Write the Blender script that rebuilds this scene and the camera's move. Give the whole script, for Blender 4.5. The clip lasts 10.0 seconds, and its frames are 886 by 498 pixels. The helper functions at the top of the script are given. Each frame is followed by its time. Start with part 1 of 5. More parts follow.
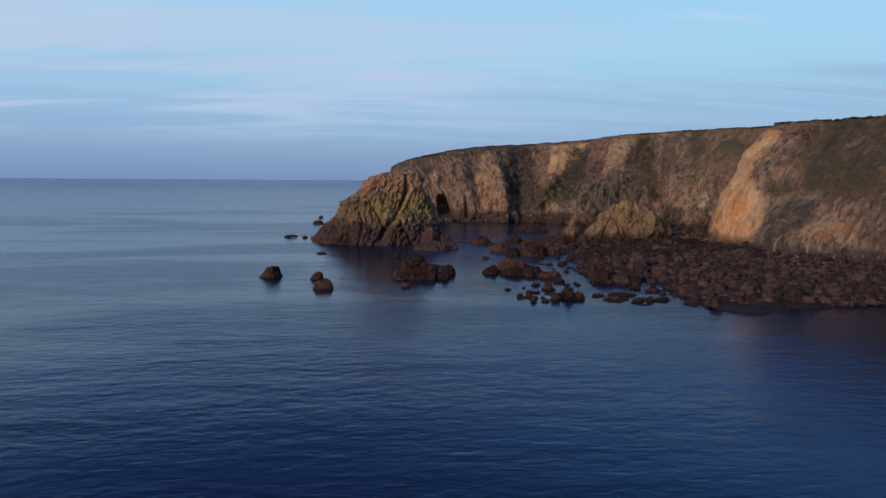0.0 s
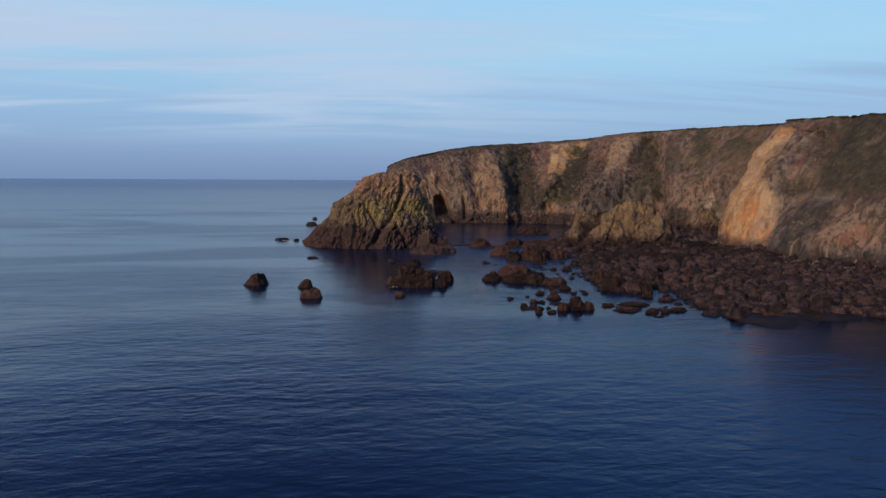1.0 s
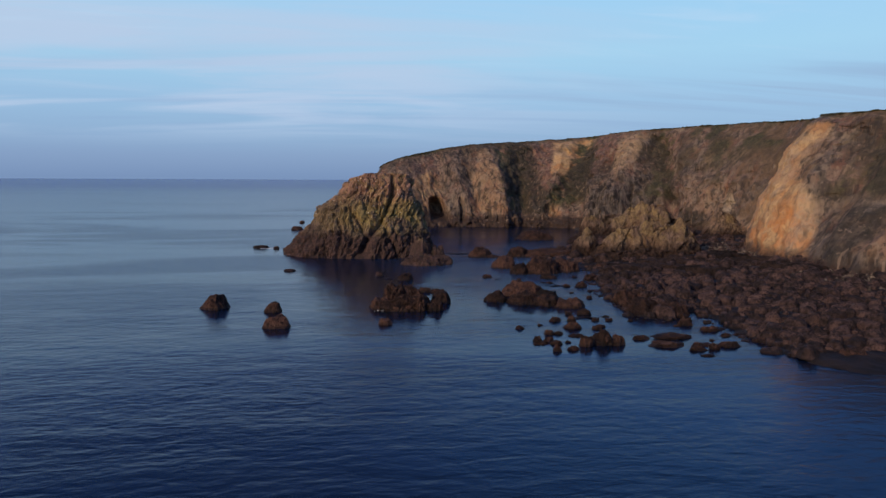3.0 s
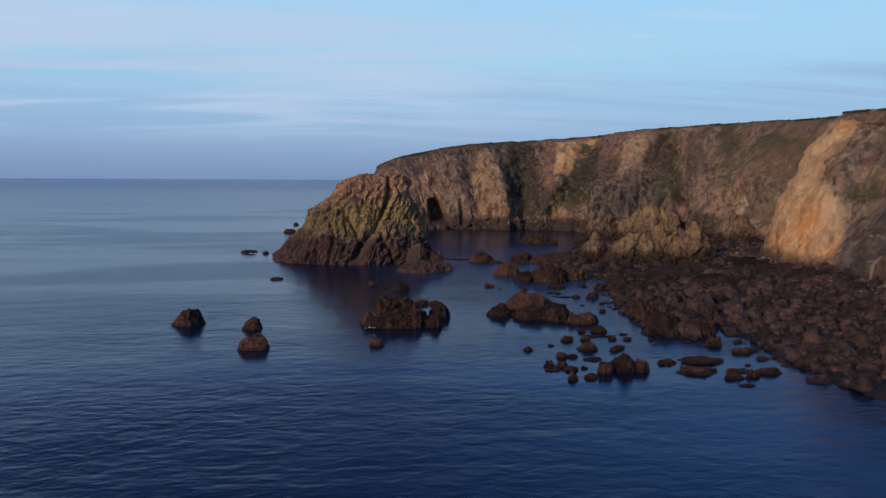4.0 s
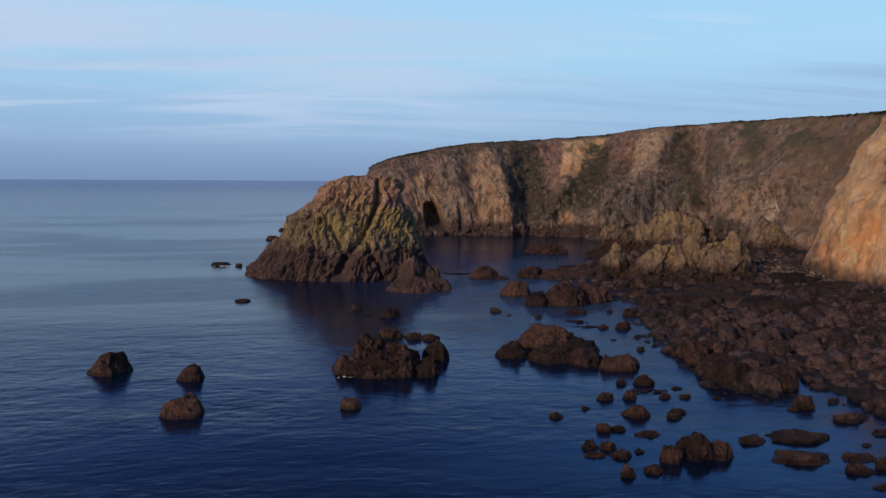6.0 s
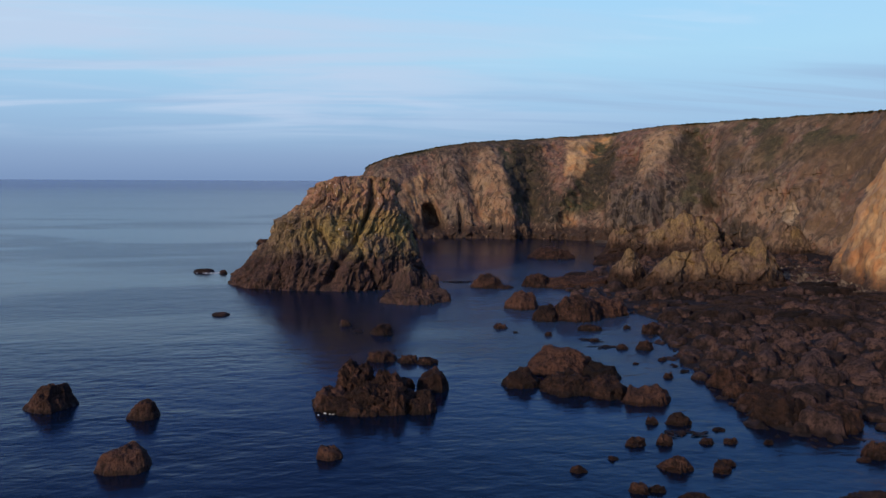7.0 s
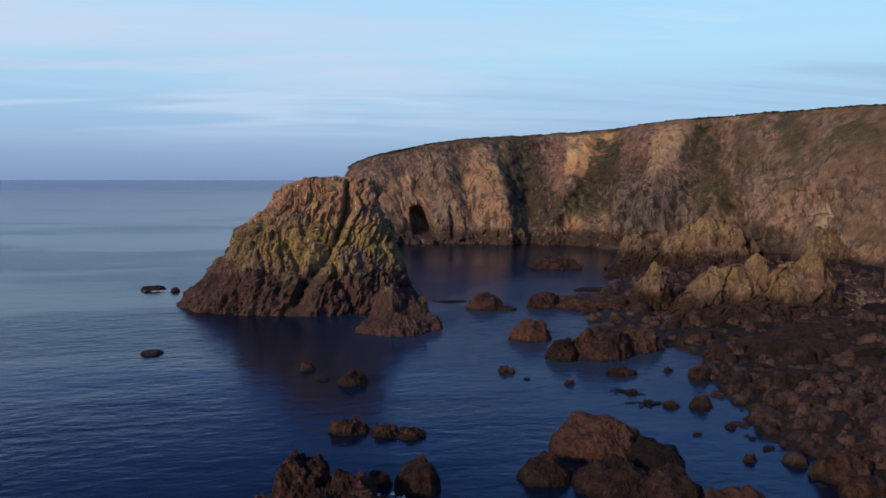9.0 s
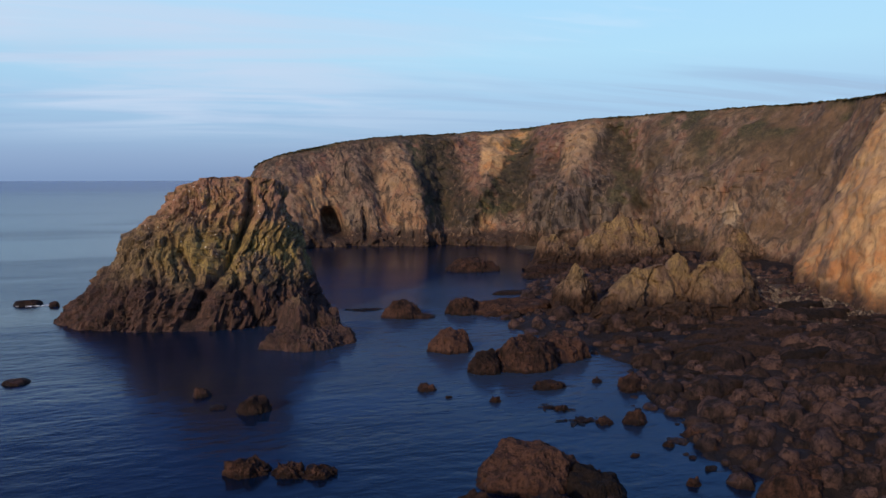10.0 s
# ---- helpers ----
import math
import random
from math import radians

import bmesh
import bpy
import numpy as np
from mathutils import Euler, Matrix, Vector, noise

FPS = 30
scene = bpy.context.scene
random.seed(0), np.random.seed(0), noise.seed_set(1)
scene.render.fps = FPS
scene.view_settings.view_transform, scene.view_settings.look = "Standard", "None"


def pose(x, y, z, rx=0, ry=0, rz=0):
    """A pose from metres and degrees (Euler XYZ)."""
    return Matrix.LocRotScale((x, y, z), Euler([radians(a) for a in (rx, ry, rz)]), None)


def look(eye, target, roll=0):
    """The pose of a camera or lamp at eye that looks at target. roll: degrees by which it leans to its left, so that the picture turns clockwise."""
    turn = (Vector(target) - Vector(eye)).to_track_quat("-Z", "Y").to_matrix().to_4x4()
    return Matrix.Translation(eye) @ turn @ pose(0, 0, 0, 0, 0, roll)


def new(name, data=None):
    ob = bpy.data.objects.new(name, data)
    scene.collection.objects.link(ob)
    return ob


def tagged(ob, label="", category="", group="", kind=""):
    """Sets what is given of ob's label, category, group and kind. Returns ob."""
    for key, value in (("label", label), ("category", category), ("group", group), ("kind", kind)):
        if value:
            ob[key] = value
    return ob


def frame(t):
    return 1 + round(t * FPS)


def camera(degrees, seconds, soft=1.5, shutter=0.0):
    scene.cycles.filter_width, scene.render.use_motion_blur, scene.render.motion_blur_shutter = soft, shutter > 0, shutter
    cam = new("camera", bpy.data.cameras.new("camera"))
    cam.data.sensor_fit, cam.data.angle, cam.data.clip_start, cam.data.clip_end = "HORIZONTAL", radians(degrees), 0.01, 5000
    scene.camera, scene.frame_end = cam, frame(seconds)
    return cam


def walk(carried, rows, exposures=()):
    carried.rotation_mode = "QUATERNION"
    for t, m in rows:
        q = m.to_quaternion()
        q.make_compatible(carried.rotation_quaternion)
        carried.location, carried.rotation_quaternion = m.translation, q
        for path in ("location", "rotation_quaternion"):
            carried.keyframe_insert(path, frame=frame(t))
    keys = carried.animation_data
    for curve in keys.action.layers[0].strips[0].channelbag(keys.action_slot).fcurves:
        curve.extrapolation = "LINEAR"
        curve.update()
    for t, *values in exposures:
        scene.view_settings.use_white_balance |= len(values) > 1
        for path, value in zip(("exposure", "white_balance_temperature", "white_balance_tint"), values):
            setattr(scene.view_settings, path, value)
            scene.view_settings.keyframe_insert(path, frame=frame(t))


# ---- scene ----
cam = camera(64.9, 10.0)
PATH = [
    (0, (1.281, 1.836, 18.538), (1.474, 3.816, 18.336), 0.4),
    (0.5, (1.682, 6.024, 18.586), (1.879, 8.004, 18.385), 0.3),
    (1, (2.143, 10.434, 18.675), (2.343, 12.413, 18.472), 0.3),
    (1.5, (2.667, 15.105, 18.753), (2.87, 17.084, 18.549), 0.3),
    (2, (3.224, 19.987, 18.839), (3.431, 21.966, 18.635), 0.4),
    (2.5, (3.811, 24.935, 18.947), (4.019, 26.913, 18.743), 0.3),
    (4, (5.509, 40.019, 19.312), (5.721, 41.997, 19.108), 0.3),
    (4.5, (6.07, 45.15, 19.343), (6.284, 47.128, 19.14), 0.3),
    (5, (6.611, 50.376, 19.419), (6.827, 52.354, 19.218), 0.3),
    (5.5, (7.185, 55.633, 19.513), (7.403, 57.611, 19.312), 0.3),
    (7, (9.051, 71.212, 19.756), (9.271, 73.19, 19.555), 0.3),
    (7.5, (9.703, 76.396, 19.805), (9.923, 78.374, 19.603), 0.2),
    (8, (10.33, 81.597, 19.836), (10.551, 83.574, 19.634), 0.1),
    (8.5, (10.854, 86.766, 19.967), (11.092, 88.741, 19.763), 0.1),
    (9, (11.461, 91.82, 20.066), (11.708, 93.794, 19.862), 0.1),
    (9.5, (12.131, 95.963, 20.106), (12.383, 97.936, 19.902), -0.0),
    (9.6, (12.249, 96.618, 20.103), (12.527, 98.588, 19.897), 0.2),
    (9.7, (12.347, 97.134, 20.098), (12.692, 99.093, 19.893), 0.3),
    (9.8, (12.42, 97.545, 20.092), (12.809, 99.496, 19.887), 0.1),
    (9.9, (12.473, 97.888, 20.085), (12.909, 99.829, 19.88), 0.0),
    (10, (12.517, 98.201, 20.078), (13.005, 100.129, 19.873), -0.1),
]
walk(cam, [(t, look(eye, target, roll)) for t, eye, target, roll in PATH], ((0, 0.0, 6400, 10), (7.0, 0.10, 6480, 10), (10.0, 0.20, 6680, 10)))

# ---- world, sun, exposure ----
SUN_AZ, SUN_EL = 229.0, 22.0      # compass-like: degrees clockwise from +y, and height above the sea


def build_world():
    world = bpy.data.worlds.new("sky")
    scene.world = world
    world.use_nodes = True
    nt = world.node_tree
    nt.nodes.clear()
    N, L = nt.nodes.new, nt.links.new
    out, bg = N("ShaderNodeOutputWorld"), N("ShaderNodeBackground")
    bg.inputs["Strength"].default_value = 0.1
    L(bg.outputs[0], out.inputs[0])
    sky = N("ShaderNodeTexSky")
    sky.sky_type = "NISHITA"
    sky.sun_disc = False
    sky.sun_elevation, sky.sun_rotation = radians(SUN_EL), radians(SUN_AZ)
    sky.air_density, sky.dust_density = 1.0, 1.5
    tc, sep = N("ShaderNodeTexCoord"), N("ShaderNodeSeparateXYZ")
    L(tc.outputs["Generated"], sep.inputs[0])
    # veil of thin high cloud and sea haze, by height above the horizon
    ramp = N("ShaderNodeValToRGB")
    cr = ramp.color_ramp
    stops = [(0.0, (0.20, 0.31, 0.53)), (0.03, (0.235, 0.365, 0.60)), (0.06, (0.28, 0.45, 0.69)), (0.10, (0.325, 0.535, 0.78)),
             (0.17, (0.385, 0.665, 0.88)), (0.24, (0.37, 0.66, 0.92)), (0.265, (0.19, 0.40, 0.86)), (0.29, (0.09, 0.24, 0.78)), (0.36, (0.046, 0.145, 0.54)), (0.45, (0.028, 0.09, 0.36)), (0.62, (0.05, 0.13, 0.42)), (0.80, (0.13, 0.27, 0.70)), (1.0, (0.16, 0.32, 0.80))]
    cr.elements[0].position, cr.elements[0].color = stops[0][0], (*stops[0][1], 1)
    cr.elements[1].position, cr.elements[1].color = stops[-1][0], (*stops[-1][1], 1)
    for p, c in stops[1:-1]:
        e = cr.elements.new(p)
        e.color = (*c, 1)
    L(sep.outputs["Z"], ramp.inputs["Fac"])
    gain = N("ShaderNodeVectorMath")
    gain.operation = "SCALE"
    gain.inputs["Scale"].default_value = 10.0
    L(ramp.outputs["Color"], gain.inputs[0])
    mixv = N("ShaderNodeMix")
    mixv.data_type = "RGBA"
    # the veil thins towards the sun and overhead
    south, high = N("ShaderNodeMapRange"), N("ShaderNodeMapRange")
    south.interpolation_type = high.interpolation_type = "SMOOTHSTEP"
    for node, key, lo, hi, a, b in ((south, "Y", -0.45, 0.05, 0.62, 0.88), (high, "Z", 0.50, 0.80, 1.0, 0.35)):
        for slot, value in (("From Min", lo), ("From Max", hi), ("To Min", a), ("To Max", b)):
            node.inputs[slot].default_value = value
        L(sep.outputs[key], node.inputs["Value"])
    share = N("ShaderNodeMath")
    share.operation = "MULTIPLY"
    L(south.outputs[0], share.inputs[0])
    L(high.outputs[0], share.inputs[1])
    L(share.outputs[0], mixv.inputs["Factor"])
    L(sky.outputs["Color"], mixv.inputs["A"])
    L(gain.outputs[0], mixv.inputs["B"])
    # streaky cirrus: direction flattened onto a high plane, stretched sideways
    zadd = N("ShaderNodeMath")
    zadd.operation = "ADD"
    zadd.inputs[1].default_value = 0.10
    L(sep.outputs["Z"], zadd.inputs[0])
    px, py = N("ShaderNodeMath"), N("ShaderNodeMath")
    px.operation = py.operation = "DIVIDE"
    L(sep.outputs["X"], px.inputs[0])
    L(sep.outputs["Y"], py.inputs[0])
    L(zadd.outputs[0], px.inputs[1])
    L(zadd.outputs[0], py.inputs[1])
    comb = N("ShaderNodeCombineXYZ")
    L(px.outputs[0], comb.inputs[0])
    L(py.outputs[0], comb.inputs[1])

    def streaks(loc, scale, size, detail, lo, hi):
        mp = N("ShaderNodeMapping")
        mp.inputs["Location"].default_value, mp.inputs["Scale"].default_value = loc, scale
        L(comb.outputs[0], mp.inputs[0])
        nz = N("ShaderNodeTexNoise")
        nz.inputs["Scale"].default_value, nz.inputs["Detail"].default_value = size, detail
        nz.inputs["Roughness"].default_value, nz.inputs["Distortion"].default_value = 0.52, 0.8
        L(mp.outputs[0], nz.inputs["Vector"])
        mr = N("ShaderNodeMapRange")
        mr.interpolation_type = "SMOOTHSTEP"
        mr.inputs["From Min"].default_value, mr.inputs["From Max"].default_value = lo, hi
        L(nz.outputs["Fac"], mr.inputs["Value"])
        return mr.outputs[0]

    def over(base, fac, colour, amount):
        m = N("ShaderNodeMath")
        m.operation = "MULTIPLY"
        m.inputs[1].default_value = amount
        L(fac, m.inputs[0])
        mx = N("ShaderNodeMix")
        mx.data_type = "RGBA"
        L(m.outputs[0], mx.inputs["Factor"])
        L(base, mx.inputs["A"])
        mx.inputs["B"].default_value = (*colour, 1)
        return mx.outputs["Result"]

    def side(lo, hi, socket):
        mr = N("ShaderNodeMapRange")
        mr.interpolation_type = "SMOOTHSTEP"
        mr.inputs["From Min"].default_value, mr.inputs["From Max"].default_value = lo, hi
        L(sep.outputs[socket], mr.inputs["Value"])
        return mr.outputs[0]

    def times(a, b):
        m = N("ShaderNodeMath")
        m.operation = "MULTIPLY"
        L(a, m.inputs[0])
        L(b, m.inputs[1])
        return m.outputs[0]

    veil = times(streaks((3.1, 0.4, 0), (0.55, 1.7, 1), 0.8, 7, 0.36, 0.62), side(0.5, -0.1, "X"))
    col = over(mixv.outputs["Result"], times(times(veil, side(0.035, 0.10, "Z")), side(0.33, 0.24, "Z")), (4.8, 6.0, 7.8), 0.92)
    bars = times(streaks((8.3, 2.0, 0), (0.45, 2.2, 1), 0.7, 4, 0.46, 0.70), side(0.03, 0.07, "Z"))
    col = over(col, times(bars, side(0.20, 0.10, "Z")), (2.8, 4.2, 6.4), 0.4)
    # the high sky is a brighter blue away from the sun
    col = over(col, times(times(side(-0.15, 0.5, "X"), side(0.25, 0.31, "Z")), side(0.55, 0.40, "Z")), (1.3, 4.1, 11.0), 0.8)
    wisps = times(streaks((1.3, 5.0, 0), (0.5, 2.4, 1), 1.3, 7, 0.52, 0.72), side(0.12, 0.19, "Z"))
    wisps = times(wisps, side(0.33, 0.24, "Z"))
    col = over(col, wisps, (5.3, 6.9, 8.7), 0.38)
    # thin grey-blue bars low over the eastern cliff
    grey = times(streaks((2.2, 7.0, 0), (0.22, 2.6, 1), 0.9, 5, 0.50, 0.66), times(side(0.08, 0.10, "Z"), side(0.15, 0.12, "Z")))
    col = over(col, times(grey, side(0.15, 0.35, "X")), (3.1, 4.4, 6.3), 0.5)
    L(col, bg.inputs["Color"])


build_world()
sun_data = bpy.data.lights.new("sun", "SUN")
sun_data.energy, sun_data.angle, sun_data.color = 2.5, radians(3.0), (1.0, 0.77, 0.54)
sun = new("sun", sun_data)
az, el = radians(SUN_AZ), radians(SUN_EL)
sun.matrix_basis = look((0, 0, 200), (-math.sin(az) * math.cos(el), -math.cos(az) * math.cos(el), 200 - math.sin(el)))


# ---- noise over arrays ----
_rng = np.random.default_rng(7)
PERM = _rng.permutation(512)
GRAD = _rng.normal(size=(512, 3))
GRAD /= np.linalg.norm(GRAD, axis=1)[:, None]


def perlin(p):
    """Gradient noise, about -0.7 to 0.7, at an array of places."""
    p = np.asarray(p, float)
    i = np.floor(p).astype(int)
    f = p - i
    u = f * f * f * (f * (f * 6 - 15) + 10)
    total = np.zeros(len(p))
    for dx in (0, 1):
        for dy in (0, 1):
            for dz in (0, 1):
                h = PERM[(PERM[(PERM[(i[:, 0] + dx) % 512] + i[:, 1] + dy) % 512] + i[:, 2] + dz) % 512]
                g = GRAD[h]
                d = g[:, 0] * (f[:, 0] - dx) + g[:, 1] * (f[:, 1] - dy) + g[:, 2] * (f[:, 2] - dz)
                w = (u[:, 0] if dx else 1 - u[:, 0]) * (u[:, 1] if dy else 1 - u[:, 1]) * (u[:, 2] if dz else 1 - u[:, 2])
                total += w * d
    return total


def fbm(p, octaves=4, gain=0.5):
    p = np.asarray(p, float)
    out, a = np.zeros(len(p)), 1.0
    for k in range(octaves):
        out += a * perlin(p * 2.03 ** k + 17.3 * k)
        a *= gain
    return out


def ridged(p, octaves=4, gain=0.5):
    """Sharp crests, 0 to about 1."""
    p = np.asarray(p, float)
    out, a, s = np.zeros(len(p)), 1.0, 0.0
    for k in range(octaves):
        out += a * (1 - np.minimum(1, np.abs(perlin(p * 2.07 ** k + 31.7 * k)) * 2.4))
        s += a
        a *= gain
    return out / s


def smooth(a, b, x):
    t = np.clip((x - a) / (b - a), 0, 1)
    return t * t * (3 - 2 * t)


def bedding(p, size, dip=62.0, strike=20.0):
    """Places turned into the tilted rock beds: thin across them, long along them."""
    d, s = radians(dip), radians(strike)
    n = np.array((math.sin(d) * math.cos(s), math.sin(d) * math.sin(s), math.cos(d)))
    a = np.array((-math.sin(s), math.cos(s), 0))
    b = np.cross(n, a)
    return np.stack([p @ n / size, p @ a / (size * 3.2), p @ b / (size * 4.5)], 1)


def blocks(p):
    """Broken blocks: a level for each cell, 0 to 1, and how near its joints are (0 in the joint)."""
    p = np.asarray(p, float)
    i = np.floor(p).astype(int)
    best, second, level = np.full(len(p), 9.0), np.full(len(p), 9.0), np.zeros(len(p))
    for dx in (-1, 0, 1):
        for dy in (-1, 0, 1):
            for dz in (-1, 0, 1):
                c = i + (dx, dy, dz)
                h = PERM[(PERM[(PERM[c[:, 0] % 512] + c[:, 1]) % 512] + c[:, 2]) % 512]
                d = np.linalg.norm(c + 0.5 + 0.42 * GRAD[h] - p, axis=1)
                nearer = d < best
                second = np.where(nearer, best, np.minimum(second, d))
                level = np.where(nearer, h / 511.0, level)
                best = np.where(nearer, d, best)
    return level, np.clip((second - best) / 0.25, 0, 1)


# ---- materials ----
class Nodes:
    """Short hand for a node material."""

    def __init__(self, name):
        self.mat = bpy.data.materials.new(name)
        self.mat.use_nodes = True
        self.nt = self.mat.node_tree
        self.bsdf = self.nt.nodes["Principled BSDF"]

    def n(self, kind, **inputs):
        node = self.nt.nodes.new(kind)
        for k, v in inputs.items():
            self.put(node.inputs[k.replace("_", " ")], v)
        return node

    def put(self, socket, v):
        if isinstance(v, bpy.types.NodeSocket):
            self.nt.links.new(v, socket)
        else:
            socket.default_value = v

    def place(self, scale=(1, 1, 1), rot=(0, 0, 0)):
        geo = self.n("ShaderNodeNewGeometry")
        mp = self.n("ShaderNodeMapping", Vector=geo.outputs["Position"])
        mp.inputs["Scale"].default_value = scale
        mp.inputs["Rotation"].default_value = [radians(a) for a in rot]
        return mp.outputs[0]

    def noise(self, vec, scale, detail=5, rough=0.6, warp=0.0):
        return self.n("ShaderNodeTexNoise", Vector=vec, Scale=scale, Detail=detail, Roughness=rough, Distortion=warp).outputs["Fac"]

    def span(self, v, lo, hi, a=0.0, b=1.0):
        node = self.n("ShaderNodeMapRange", Value=v)
        node.interpolation_type = "SMOOTHSTEP"
        for k, x in (("From Min", lo), ("From Max", hi), ("To Min", a), ("To Max", b)):
            self.put(node.inputs[k], x)
        return node.outputs[0]

    def math(self, op, a, b=0.0):
        node = self.n("ShaderNodeMath")
        node.operation = op
        self.put(node.inputs[0], a)
        self.put(node.inputs[1], b)
        return node.outputs[0]

    def mix(self, fac, a, b, blend="MIX"):
        node = self.n("ShaderNodeMix")
        node.data_type, node.blend_type = "RGBA", blend
        self.put(node.inputs["Factor"], fac)
        for k, v in (("A", a), ("B", b)):
            self.put(node.inputs[k], (*v, 1) if isinstance(v, tuple) else v)
        return node.outputs["Result"]

    def cracks(self, vec, scale, width):
        """Dark joints between broken blocks, 1 in the joint."""
        warp = self.n("ShaderNodeVectorMath")
        warp.operation = "ADD"
        noisy = self.n("ShaderNodeTexNoise", Vector=vec, Scale=scale * 2.0, Detail=3.0)
        self.put(warp.inputs[0], vec)
        grow = self.n("ShaderNodeVectorMath")
        grow.operation = "SCALE"
        self.put(grow.inputs[0], noisy.outputs["Color"])
        grow.inputs["Scale"].default_value = 0.6 / scale
        self.put(warp.inputs[1], grow.outputs[0])
        vor = self.n("ShaderNodeTexVoronoi", Vector=warp.outputs[0], Scale=scale)
        vor.feature = "DISTANCE_TO_EDGE"
        return self.span(vor.outputs["Distance"], 0.0, width, 1.0, 0.0)

    def attr(self, name):
        node = self.n("ShaderNodeAttribute")
        node.attribute_name = name
        return node.outputs["Fac"]

    def z(self):
        geo = self.n("ShaderNodeNewGeometry")
        return self.n("ShaderNodeSeparateXYZ", Vector=geo.outputs["Position"]).outputs["Z"]

    def up(self):
        geo = self.n("ShaderNodeNewGeometry")
        return self.n("ShaderNodeSeparateXYZ", Vector=geo.outputs["Normal"]).outputs["Z"]

    def finish(self, colour, rough=0.85, bump=None, strength=0.6, distance=0.3, shine=0.18):
        self.put(self.bsdf.inputs["Base Color"], colour)
        self.put(self.bsdf.inputs["Roughness"], rough)
        self.put(self.bsdf.inputs["Specular IOR Level"], shine)
        if bump is not None:
            b = self.n("ShaderNodeBump", Height=bump, Strength=strength, Distance=distance)
            self.put(self.bsdf.inputs["Normal"], b.outputs[0])
        return self.mat


def cliff_material():
    m = Nodes("cliff rock")
    p = m.place()
    beds = m.place((1.0, 1.0, 0.28), (0, 34, 12))
    streak = m.place((1.0, 1.0, 0.13), (0, 14, 0))
    big, mid = m.noise(p, 0.055, 4), m.noise(p, 0.35, 6, 0.65)
    bed = m.noise(beds, 0.55, 7, 0.68, 0.6)
    fine = m.noise(beds, 2.4, 6, 0.72)
    run = m.noise(streak, 0.45, 6, 0.65)
    col = m.mix(m.span(big, 0.44, 0.56), (0.115, 0.086, 0.072), (0.215, 0.136, 0.098))
    col = m.mix(m.span(bed, 0.47, 0.62, 0, 0.85), col, (0.265, 0.185, 0.128))
    col = m.mix(m.span(run, 0.49, 0.59, 0, 0.8), col, (0.058, 0.046, 0.040))
    col = m.mix(m.span(m.noise(streak, 0.22, 6, 0.65), 0.52, 0.62, 0, 0.75), col, (0.205, 0.098, 0.066))
    col = m.mix(m.span(m.noise(streak, 0.30, 6, 0.65), 0.55, 0.63, 0, 0.75), col, (0.27, 0.20, 0.14))
    col = m.mix(m.math("MULTIPLY", m.attr("rust"), m.span(bed, 0.38, 0.58, 0.8, 0.35)), col, m.mix(m.span(mid, 0.4, 0.6), (0.23, 0.105, 0.075), (0.14, 0.078, 0.064)))
    och = m.math("MULTIPLY", m.attr("ochre"), m.span(run, 0.34, 0.62, 1.0, 0.7))
    ochc = m.mix(m.span(m.noise(p, 0.2, 5), 0.42, 0.62), (0.52, 0.33, 0.16), (0.47, 0.23, 0.09))
    grey = m.math("MULTIPLY", m.attr("grey"), m.span(bed, 0.35, 0.55, 0.7, 1.0))
    col = m.mix(grey, col, m.mix(m.span(run, 0.44, 0.58), (0.135, 0.108, 0.090), (0.032, 0.027, 0.025)))
    ochc = m.mix(m.span(m.noise(streak, 0.16, 5, 0.6), 0.50, 0.64, 0, 0.6), ochc, (0.36, 0.25, 0.17))
    ochc = m.mix(m.math("MULTIPLY", m.span(m.math("ADD", m.z(), m.math("MULTIPLY", big, 22.0)), 18.0, 26.0, 0.8, 0.0), m.span(mid, 0.40, 0.60)), ochc, (0.46, 0.185, 0.062))
    col = m.mix(och, col, m.mix(m.span(fine, 0.48, 0.70, 0, 0.7), ochc, (0.30, 0.16, 0.08)))
    col = m.mix(m.math("MULTIPLY", m.attr("pale"), m.span(fine, 0.3, 0.6, 0.4, 1.0)), col, (0.42, 0.33, 0.235))
    slant = m.place((1.0, 1.0, 0.42), (0, 22, 0))
    cover = m.math("ADD", m.math("MULTIPLY", m.noise(slant, 0.11, 4, 0.55), 0.65), m.math("MULTIPLY", m.noise(slant, 0.55, 6, 0.7), 0.35))
    veg = m.math("MULTIPLY", m.attr("veg"), m.span(m.math("ADD", cover, m.math("MULTIPLY", m.attr("green"), 0.15)), 0.43, 0.50, 0.08, 1.0))
    brown = m.mix(m.span(m.noise(p, 0.35, 7, 0.72), 0.42, 0.58), (0.070, 0.052, 0.033), (0.180, 0.124, 0.076))
    brown = m.mix(m.span(m.noise(slant, 0.09, 5, 0.65), 0.48, 0.58, 0, 0.8), brown, (0.19, 0.108, 0.069))
    grn = m.mix(m.span(m.noise(p, 1.3, 6, 0.7), 0.4, 0.62), (0.042, 0.042, 0.024), (0.095, 0.085, 0.046))
    brown = m.mix(m.math("MULTIPLY", m.attr("bracken"), 0.75), brown, m.mix(m.span(m.noise(slant, 0.35, 6, 0.7), 0.4, 0.6), (0.098, 0.063, 0.041), (0.175, 0.112, 0.070)))
    col = m.mix(veg, col, m.mix(m.math("MULTIPLY", m.attr("green"), m.span(mid, 0.3, 0.55, 0.6, 1.0)), brown, grn))
    # near-black scrub, which also paints the shade of gullies and the low recess
    scrub_shade = m.math("MULTIPLY", m.attr("scrub"), m.span(m.noise(slant, 0.8, 6, 0.7), 0.42, 0.58, 1.0, 0.65))
